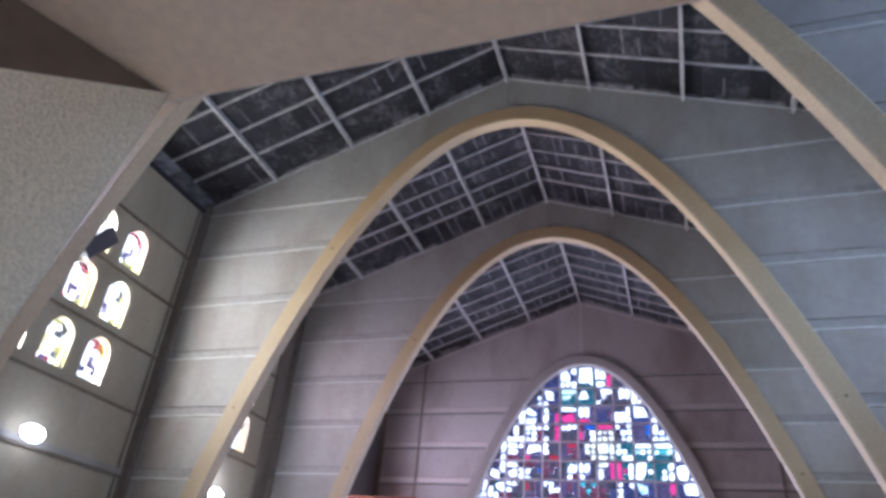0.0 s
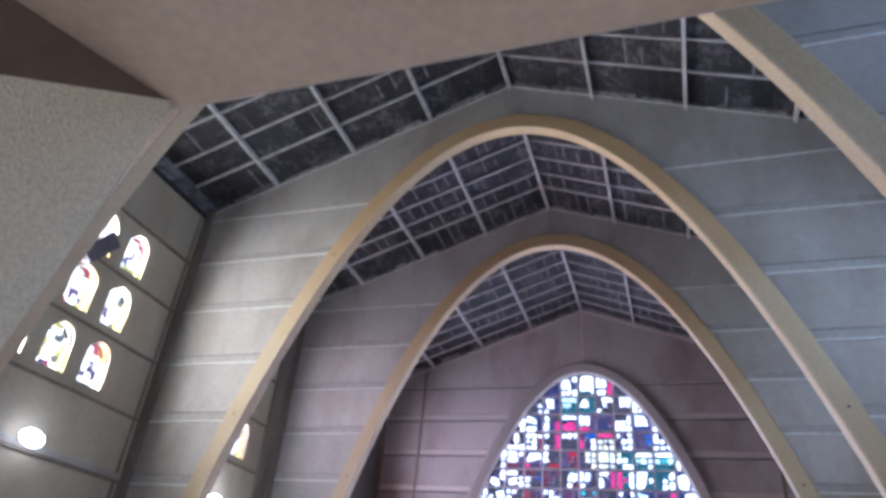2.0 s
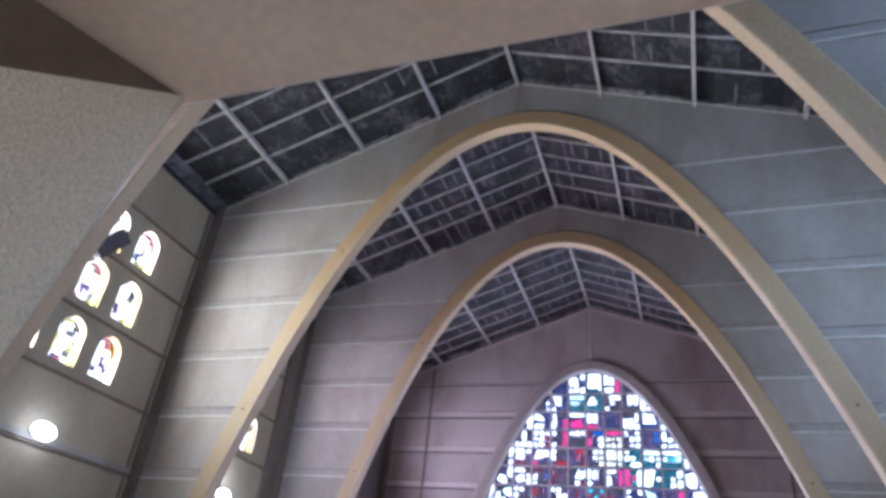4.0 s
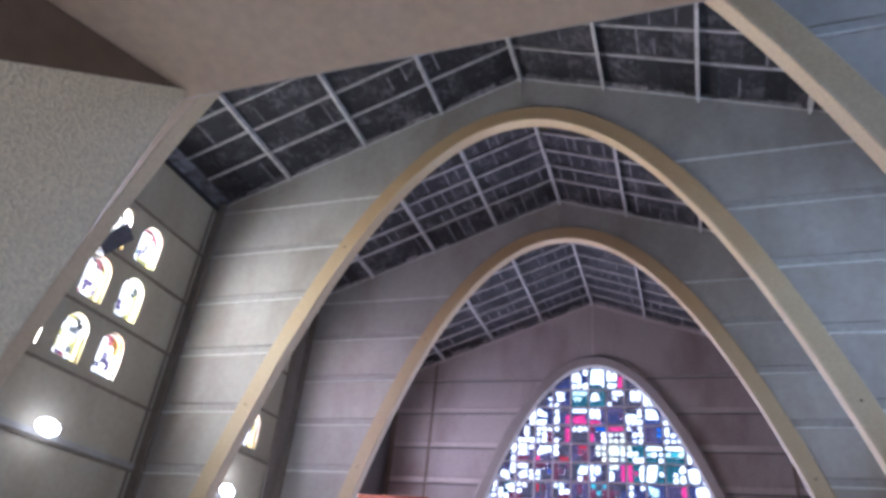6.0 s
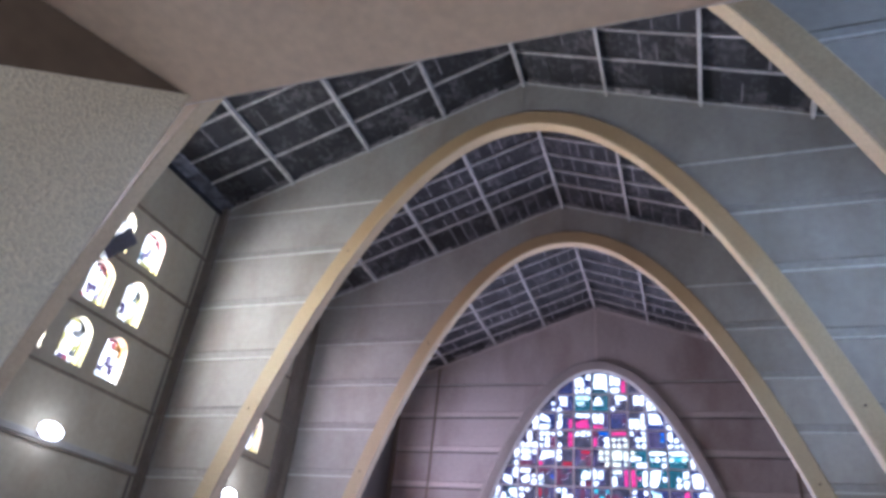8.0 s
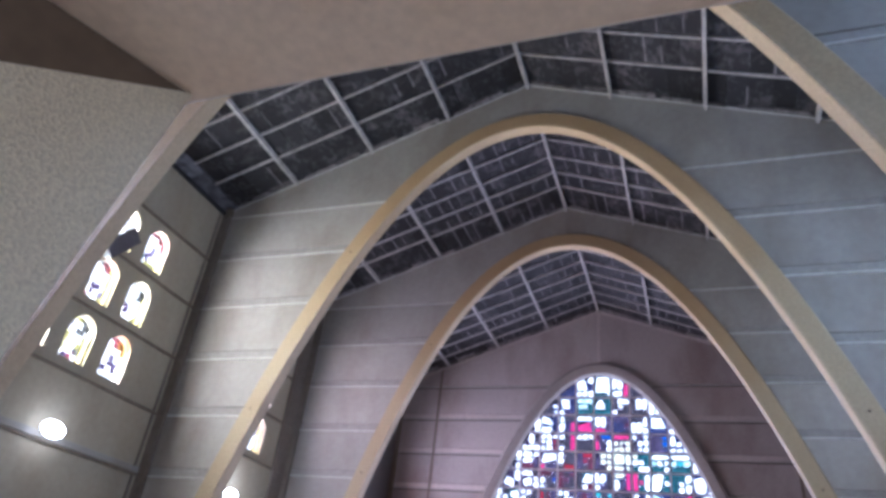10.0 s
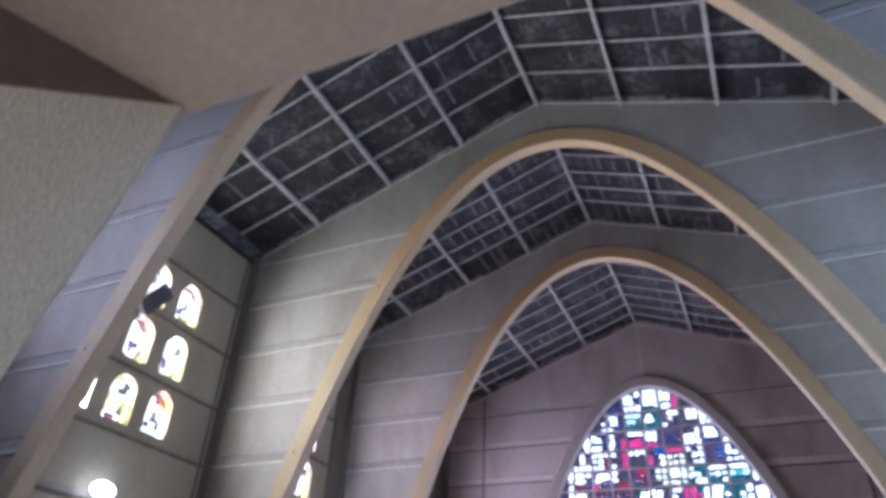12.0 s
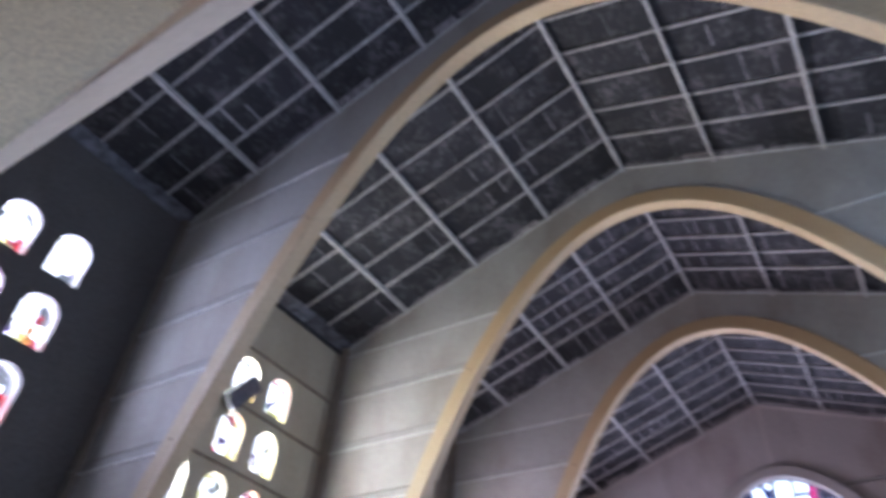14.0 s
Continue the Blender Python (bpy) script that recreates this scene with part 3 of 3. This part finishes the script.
# The design, field by field from the crown down: "first column: field, field, ...". A field is three lines of three letters:
# w white, l pale cyan, t teal, b blue, p pink, r red, d wine, c cream, a dot for dark ground glass.
DESIGN = """
7: www,ww.,www  www,www,www  ww.,wwp,wwp
5: ...,..w,..w  ww.,ww.,w..  lll,ll.,...  ww.,ww.,...  .ww,.w.,w..  .ww,.ww,...  ...,w..,ww.
4: ...,...,..w  ww.,ww.,ww.  w..,w.p,w.p  www,ppp,ppp  ww.,ww.,pp.  ...,..d,...  ..w,www,www  www,www,www  ...,w..,w..
4: .w.,.w.,www  www,wwr,ww.  w.p,..p,w.p  www,...,...  .bb,p.w,p.w  ppp,ccc,ccc  w.w,.ww,.ww  ..b,..b,...  w.w,www,www
3: ...,..w,..w  www,ww.,...  www,www,p..  w..,w..,.rr  .rr,.r.,...  .cc,.cc,..c  ccc,ccc,ccc  c..,ww.,.ww  www,lww,..w  www,ltl,...  w..,w..,w..
3: ..w,www,ww.  ww.,www,www  dd.,w.b,w..  d.d,.d.,...  .ww,.ww,.w.  ww.,ww.,w..  ccp,w.p,w.p  p.w,ppw,p.w  ww.,www,ww.  ..w,.ww,.ww  ww.,www,www
2: ...,..w,.ww  .ww,www,ww.  ww.,w..,...  rd.,rd.,.d.  ww.,.ww,...  .d.,.d.,...  t.t,.t.,...  ...,.d.,...  w.w,w..,w..  ll.,ll.,...  ..p,..p,...  .ww,.ww,...  w..,w..,w..
2: www,ww.,...  ww.,ww.,...  ...,ww.,ww.  ..p,..p,..p  .ww,ww.,wwt  ...,ppp,pp.  ...,.d.,...  .ww,wlw,.lw  ww.,ww.,ww.  ppp,ppp,..w  p.w,..w,www  www,www,www  w.w,www,www
2: w.w,w.w,.w.  w..,..l,...  lll,ll.,ww.  w.p,w.p,.ww  p.l,.ll,www  w..,ww.,...  ...,.w.,.ww  ..w,.ll,.ll  ww.,www,www  lll,lww,www  l.w,lt.,ww.  ..w,.w.,...  lw.,lw.,w..
1: w.w,ww.,..w  ww.,w.l,...  ...,.dd,.d.  pp.,.p.,..w  w.w,ww.,.tt  .d.,ww.,w..  ccw,.cw,...  .bb,..b,w..  ww.,.ww,l..  ...,rr.,.r.  wtt,ww.,...  www,w.w,.ww  ww.,www,w..  .ww,www,ww.
1: www,w..,ww.  ..b,w.b,ww.  .pp,.p.,...  www,.ww,...  ...,d..,dd.  t.w,.ww,...  ...,ppp,..p  ww.,ww.,...  .d.,...,w.w  lll,.l.,...  .ww,..w,r..  ww.,.w.,ww.  www,ww.,www  w..,ww.,www
"""
GLASS_OF = dict(w="white", l="ice", t="aqua", b="cobalt", p="pink", r="red", d="wine", c="cream")


def tiles(field, turn):
    """Cut a field of letters into rectangles of one letter each: (first column, first line, columns, lines, letter)."""
    rows, left, out = field.split(","), {(i, j) for i in range(3) for j in range(3)}, []
    for j in range(3):
        for i in range(3):
            if (i, j) in left:
                k, w, h = rows[j][i], 1, 1
                most = 3 if k in ".p" or turn % 3 or field.count("w") == 9 else 1 + turn % 2
                while w < most and (i + w, j) in left and rows[j][i + w] == k:
                    w += 1
                while h < most and all((i + e, j + h) in left and rows[j + h][i + e] == k for e in range(w)):
                    h += 1
                left -= {(i + e, j + f) for e in range(w) for f in range(h)}
                out.append((i, j, w, h, k))
    return out


def slab(rect, rnd):
    """An uneven hand-broken slab inside its rectangle."""
    x0, x1, z0, z1 = rect
    w, h = x1 - x0, z1 - z0
    c = min(w, h) * 0.5
    j = lambda: rnd.uniform(0.0, 0.13) * min(w, h)
    g = rnd.uniform(0.006, 0.028) * min(1.0, min(w, h) / 0.2)
    if min(w, h) > 0.3:
        # large slabs have a bite broken out of one side
        c *= 0.5
        j = lambda: rnd.choice((0.0, 0.05, 0.1, 0.3)) * min(w, h)
    return [(x0 + g + c * rnd.random(), z0 + g + j()), (x1 - g - c * rnd.random(), z0 + g + j()), (x1 - g - j(), z0 + g + c * rnd.random()), (x1 - g - j(), z1 - g - c * rnd.random()),
            (x1 - g - c * rnd.random(), z1 - g - j()), (x0 + g + c * rnd.random(), z1 - g - j()), (x0 + g + j(), z1 - g - c * rnd.random()), (x0 + g + j(), z0 + g + c * rnd.random())]


def ring_of(bm, rect, hole, y0, y1):
    """The cement between a slab and the edge of its rectangle."""
    x0, x1, z0, z1 = rect
    outer = [(x0, z0), (x1, z0), (x1, z0), (x1, z1), (x1, z1), (x0, z1), (x0, z1), (x0, z0)]
    vo = [bm.verts.new((x, y0, z)) for x, z in outer]
    vi = [bm.verts.new((x, y0, z)) for x, z in hole]
    vb = [bm.verts.new((x, y1, z)) for x, z in hole]
    for k in range(8):
        q = (k + 1) % 8
        if outer[k] == outer[q]:
            bm.faces.new((vo[k], vi[q], vi[k]))
        else:
            bm.faces.new((vo[k], vo[q], vi[q], vi[k]))
        bm.faces.new((vi[k], vi[q], vb[q], vb[k]))


rnd, crack = random.Random(7), random.Random(19)
grounds = {k: bmesh.new() for k in GROUND}
rest, design = {}, {}
for r, line in enumerate(DESIGN.split("\n")[1:-1]):
    first, fields = line.split(":")
    for c, field in enumerate(fields.split()):
        design[r, int(first) + c] = field
spare = [f for (r, c), f in design.items() if r > 6]
made = 0
for r, (zt, zb) in enumerate(zip(CZ, CZ[1:])):
    for c, (xa, xb) in enumerate(zip(CX, CX[1:])):
        if min(abs(xa), abs(xb)) > half_width(GLAZED)(zb):
            continue
        field = design.get((r, c)) or ("...,...,..." if r < 8 else rnd.choice(spare))
        sx, sz = (xb - xa - 0.04) / 3, (zt - zb - 0.04) / 3
        rects = []
        for i, j, w, h, letter in tiles(field, 3 * c + 5 * r if field.count("c") < 3 else 3 * (r + c) % 6):
            x0, x1, z0, z1 = xa + 0.02 + i * sx, xa + 0.02 + (i + w) * sx, zt - 0.02 - (j + h) * sz, zt - 0.02 - j * sz
            at = crack.uniform(0.35, 0.65)
            if letter != "w" or w * h < 2 or w * h > 6 or crack.random() > 0.45:
                rects.append(((x0, x1, z0, z1), letter))
            elif w >= h:
                rects += [((x0, x0 + at * (x1 - x0), z0, z1), letter), ((x0 + at * (x1 - x0), x1, z0, z1), letter)]
            else:
                rects += [((x0, x1, z0, z0 + at * (z1 - z0)), letter), ((x0, x1, z0 + at * (z1 - z0), z1), letter)]
        for rect, letter in rects:
            mid = (rect[0] + rect[1]) / 2
            if glass_z(mid) < (rect[2] + rect[3]) / 2 - 0.25:
                continue
            o = slab(rect, rnd) if letter != "." else [(rect[k], rect[m]) for k, m in ((0, 2), (1, 2), (1, 3), (0, 3))]
            sea = r in (1, 4, 5) and ((r == 1 and 6 < c < 9) or (r > 1 and 9 < c < 13))
            ground = "teal" if sea else rnd.choice(("navy", "violet", "teal", "navy") if mid > 0.8 or r < 3 else ("wine", "violet", "violet", "navy", "teal"))
            if letter != ".":
                ring_of(grounds[ground], rect, o, YG, YG + 0.035)
            if letter == ".":
                kind = "sea" if sea else rnd.choice(("violet", "navy", "smoke", "navy") if mid > 0.8 or r < 3 else ("violet", "smoke", "smoke", "wine", "violet"))
            else:
                kind = GLASS_OF[letter]
            made += 1
            if made <= 300:
                part("pane", prism(bmesh.new(), o, "y", YG + 0.008, YG + 0.03), GLASS[kind], great)
            else:
                prism(rest.setdefault(kind, bmesh.new()), o, "y", YG + 0.008, YG + 0.03)
for kind, bm in rest.items():
    tagged(part("panes", bm, GLASS[kind], great), kind="stuff")
for kind, bm in grounds.items():
    tagged(part("ground_glass", bm, GROUND[kind], great), kind="stuff")
reach = half_width(GLAZED)
for x in CX[1:-1]:
    top = glass_z(x) + 0.03
    if top > 1:
        part("glazing_bar", box(x - 0.027, x + 0.027, YG - 0.035, YG + 0.05, 0.9, top), M_BAR, great)
for z in CZ[1:]:
    if z > 1:
        part("glazing_bar", box(-reach(z) - 0.03, reach(z) + 0.03, YG - 0.03, YG + 0.045, z - 0.026, z + 0.026), M_BAR, great)

# ---- roof: boards, battens and purlins ----
PURLINS = (1.843, 3.692, 5.588)
BATTENS = [-14.3, -13.5, -12.7, -11.9, -11.1, -10.3, -9.55, -8.78, -8.00, -7.23, -6.45, -5.75, -4.05, -3.28, -2.50, -1.72, -0.94, 0.60, 1.27, 1.95, 2.64, 3.32, 3.98, 5.95, 6.66, 7.38, 8.10, 8.84, 9.54, 10.26, 10.98]
lanes = [0.0, *PURLINS, W + 0.26]
rnd = random.Random(3)
boards = bmesh.new()


def roof_box(bm, x0, x1, y0, y1, lift0, lift1, mat=0, tilt=0.0):
    """A box lying along the slope between two distances from the ridge; lifts count from the boards."""
    vs = []
    for x in (x0, x1):
        for y in (y0, y1):
            for h in (lift0, lift1):
                vs.append(bm.verts.new((x, y, roof_z(x) + h + (tilt if x == x1 else 0))))
    for f in ((0, 1, 3, 2), (4, 6, 7, 5), (0, 4, 5, 1), (2, 3, 7, 6), (0, 2, 6, 4), (1, 5, 7, 3)):
        bm.faces.new([vs[k] for k in f]).material_index = mat


cuts = sorted([Y_S, Y_N + 0.3, *BATTENS])
for s in (1, -1):
    for y0, y1 in zip(cuts, cuts[1:]):
        for a, b in zip(lanes, lanes[1:]):
            k = 6 if y0 > 0.2 else 5
            joints = [a + (b - a) * (i + (rnd.uniform(-0.18, 0.18) if 0 < i < k else 0)) / k for i in range(k + 1)]
            for p, q in zip(joints, joints[1:]):
                roof_box(boards, s * (p + 0.004), s * (q - 0.004), y0 + 0.003, y1 - 0.003, 0.0 + rnd.uniform(0, 0.008), 0.03, 0, rnd.uniform(-0.012, 0.012))
                if rnd.random() < (0.45 if y0 > Y_C else 0.65 if y0 > 0.2 else 0.2) and p > a:
                    w = rnd.uniform(0.010, 0.026)
                    e = rnd.uniform(0, 0.45) * (y1 - y0)
                    roof_box(boards, s * (p - w), s * (p + w), y0 + (e if rnd.random() < 0.5 else 0), y1 - (e if rnd.random() < 0.5 else 0), -0.010, 0.006, 2)
    roof_box(boards, s * 0.0, s * (W + 0.5), Y_S - 0.3, Y_N + 0.5, 0.05, 0.12, 0)
ceiling = part("ceiling", boards, [M_BOARD, M_TIMBER, M_LATH])
structure(ceiling, "dark blue-grey roof boarding worn pale in patches", "ceiling")

roof_frame = structure(new("roof_timbers"), "whitened purlins and battens under the roof boarding", "roof timber")
stops = [Y_S, Y_A, Y_B, Y_C, Y_N]
for y0, y1 in zip(stops, stops[1:]):
    a, b = (y0 + 0.24 if y0 > Y_S else y0), y1 + 0.05
    part("purlin", box(-0.038, 0.038, a, b, ROOF - 0.16, ROOF - 0.02, 0.008), M_TIMBER, roof_frame)
    for s in (1, -1):
        for x in PURLINS:
            bm = bmesh.new()
            roof_box(bm, s * (x - 0.030), s * (x + 0.030), a, b, -0.15 if s > 0 else -0.105, -0.002)
            part("purlin", bm, M_TIMBER, roof_frame)
        y = a
        while y < b - 0.05:
            e = min(y + rnd.uniform(0.5, 1.1), b)
            bm = bmesh.new()
            roof_box(bm, s * (W - rnd.uniform(0.30, 0.36)), s * (W - 0.005), y, e - 0.004, -0.05 - rnd.uniform(0, 0.02), -0.004)
            part("eave_plank", bm, M_GUTTER, roof_frame)
            y = e
        part("wall_plate", box(s * W - (0.07 if s > 0 else 0), s * W + (0 if s > 0 else 0.07), a, b, 10.04, 10.13, 0.01), M_PLATE, roof_frame)
        # rough strips of old plank along the gable walls
        x = 0.12
        while x < W - 0.5:
            e = x + rnd.uniform(0.25, 0.8)
            bm = bmesh.new()
            roof_box(bm, s * x, s * min(e, W - 0.4), b - (rnd.uniform(0.2, 0.3) if y1 == Y_N else rnd.uniform(0.07, 0.19)), b - 0.002, -0.035 - rnd.uniform(0, 0.02), -0.003)
            part("edge_plank", bm, M_EDGEPLANK, roof_frame)
            x = e + (rnd.uniform(0.0, 0.2) if rnd.random() < 0.4 else 0.01)
for y in BATTENS:
    for s in (1, -1):
        for p, q in zip(lanes, lanes[1:]):
            bm = bmesh.new()
            e = rnd.uniform(-0.02, 0.02)
            roof_box(bm, s * (p + 0.05), s * (min(q, W) - 0.05), y - 0.024 + e, y + 0.024 + e, -0.05, -0.002)
            part("batten", bm, M_TIMBER if y > Y_B else M_BATTEN, roof_frame)

# ---- gallery over the entrance, and the stuccoed wall that stands under it ----
LOFT_Z, LOFT_Y = 2.955, -9.64
EDGE = LOFT_Y - 0.066
RUN = Vector((0.30, 0.954))                      # line of the wall in plan, towards the nave
loft = part("gallery_floor", box(-W, W, Y_S, EDGE, LOFT_Z, LOFT_Z + 0.55), M_LOFT)
nosing = [(EDGE + 0.001, LOFT_Z - 0.001), (EDGE + 0.007, LOFT_Z + 0.002), (EDGE + 0.111, LOFT_Z + 0.165), (EDGE + 0.111, LOFT_Z + 0.55), (EDGE + 0.001, LOFT_Z + 0.55)]
part("nosing", prism(bmesh.new(), nosing, "x", -W, W), M_NOSING, loft, "off-white sloping front edge")
structure(loft, "pinkish plastered underside of the entrance gallery", "gallery")

PITCH, RAKE = 0.615, 0.178                       # fall of the stucco's upper edge, lean of the wall's front end


def raked_wall(name, material, outline, rounds, corner=(1.652, -9.73), run=RUN):
    """A wall along a line in plan from its front corner: an outline of (way back, height), laid out once for each (inset to the side, set-back of the front)."""
    bm, rings = bmesh.new(), []
    for inset, back in rounds:
        ring = []
        for k, (along, z) in enumerate(outline):
            shift = back if k in (0, len(outline) - 1) else 0.0
            ring.append(bm.verts.new((corner[0] - run.x * (along + shift) - inset, corner[1] - run.y * (along + shift), z)))
        rings.append(ring)
    bm.faces.new(rings[0]), bm.faces.new(rings[-1][::-1])
    n = len(outline)
    for p, q in zip(rings, rings[1:]):
        for k in range(n):
            bm.faces.new((p[k], p[(k + 1) % n], q[(k + 1) % n], q[k]))
    return part(name, bm, material)


stair_wall = raked_wall("wall_stair", M_WELL, [(0.012, LOFT_Z - 0.002), (4.6, LOFT_Z - 0.002), (4.6, 0.0), (0.012 + RAKE * LOFT_Z, 0.0)], [(0.012, 0.0), (0.25, 0.0)], run=Vector((0.37, 0.929)))
structure(stair_wall, "wall under the gallery, shade put in as dark brown, with a stuccoed dado", "wall")
dado = raked_wall("stucco_dado", M_STUCCO, [(0.0, LOFT_Z - 0.004), (4.2, LOFT_Z - 0.004 - 4.2 * PITCH), (4.2, 0.0), (RAKE * LOFT_Z, 0.0)],
                  [(0.0, 0.012), (0.003, 0.005), (0.007, 0.0), (0.16, 0.0)])
dado.parent = stair_wall
dado["label"] = "rough cream stucco with a sloping upper edge"

# ---- organ ----
organ = thing("organ", "orange varnished wooden organ case with tin pipes against black cloth", "organ", at=(-5.75, 9.4, 0))


def local(bm, ob=organ):
    bmesh.ops.translate(bm, verts=bm.verts, vec=-Vector(ob.location))
    return bm


part("case", local(box(-6.98, -4.50, 9.35, 10.2, 0.0, 3.2, 0.02)), M_WOOD, organ)
part("back_panel", local(box(-6.95, -4.72, 9.95, 10.0, 3.2, 5.16)), M_BLACK, organ, "black cloth behind the pipes")
for x0, x1 in ((-7.02, -6.86), (-4.86, -4.66)):
    part("post", local(box(x0, x1, 9.1, 10.2, 3.2, 5.16, 0.02)), M_WOOD, organ)
part("top_rail", local(box(-7.02, -4.66, 9.05, 10.2, 5.16, 5.30, 0.02)), M_WOOD, organ)
part("shoulder", local(box(-4.655, -4.25, 9.3, 10.1, 0.0, 5.14, 0.05)), M_WOOD, organ)
# shaped side boards leave a V of darkness above the pipes
for s, x in ((1, -6.855), (-1, -4.865)):
    o = [(x, 3.2), (x + s * 0.92, 3.2), (x + s * 0.92, 3.75), (x + s * 0.50, 4.42), (x + s * 0.12, 5.12), (x, 5.155)]
    part("pipe_shade", local(prism(bmesh.new(), o, "y", 9.20, 9.24)), M_WOOD, organ)
for k in range(13):
    x = -6.60 + k * 0.1235
    top = 3.80 + 1.16 * abs(k - 6) / 6
    bm = rod((x, 9.55, 3.2), (x, 9.55, top), 0.052, 12)
    bmesh.ops.create_cone(bm, cap_ends=True, segments=12, radius1=0.052, radius2=0.03, depth=0.06, matrix=Matrix.Translation((x, 9.55, top + 0.03)))
    part("pipe", local(bm), M_TIN, organ)


# ---- lamps and loudspeakers on the walls ----
def bowl(x, dx, dy, dz):
    bm = bmesh.new()
    bmesh.ops.create_uvsphere(bm, u_segments=24, v_segments=14, radius=1.0, matrix=Matrix.Translation((x, 0, 0)) @ Matrix.Diagonal((dx, dy, dz, 1)))
    return bm


def flood_lamp(y, z):
    x = -W
    lamp = thing("flood_lamp", "lit white floodlight on a steel bracket on the side wall", "lamp", "wall floodlights", at=(x, y, z))
    parts = [("bracket", box(0.0, 0.16, -0.03, 0.03, -0.05, 0.05, 0.008), M_STEEL), ("housing", box(0.15, 0.229, -0.15, 0.15, -0.09, 0.09, 0.02), M_STEEL),
             ("lens", bowl(0.235, 0.05, 0.25, 0.14), M_LAMP)]
    for name, bm, m in parts:
        part(name, bm, m, lamp)
    return lamp


lamp = flood_lamp(-2.44, 4.04)
copy_thing(lamp, pose(-W, 2.76, 4.08))
for y, z, watts in ((-2.44, 4.04, 6), (2.76, 4.08, 48)):
    bulb = new("flood_light", bpy.data.lights.new("flood_light", "POINT"))
    bulb.data.energy, bulb.data.shadow_soft_size, bulb.data.color = watts, 0.10, (1.0, 0.96, 0.90)
    bulb.location = (-W + 0.40, y, z)

speaker = thing("loudspeaker", "dark slatted loudspeaker hung across a window", "loudspeaker", at=(-7.2, -2.67, 7.64))
bm = box(-0.12, 0.12, -0.36, 0.36, -0.18, 0.18, 0.025)
part("cabinet", bm, M_DARKPLASTIC, speaker)
for k in range(5):
    part("slat", box(0.118, 0.135, -0.34, 0.34, -0.14 + k * 0.063, -0.105 + k * 0.063, 0.004), M_SLAT, speaker)
part("bracket", box(-0.245, -0.10, -0.03, 0.03, 0.05, 0.12, 0.006), M_STEEL, speaker)
speaker.rotation_euler = (radians(57), radians(14), 0)

wood_box = thing("wall_cabinet_speaker", "small brown wooden loudspeaker box on the arch wall", "loudspeaker", at=(-5.74, Y_C + 0.05, 4.12))
part("cabinet", box(-0.20, 0.20, -0.24, -0.001, -0.2, 0.2, 0.015), M_BROWN, wood_box)
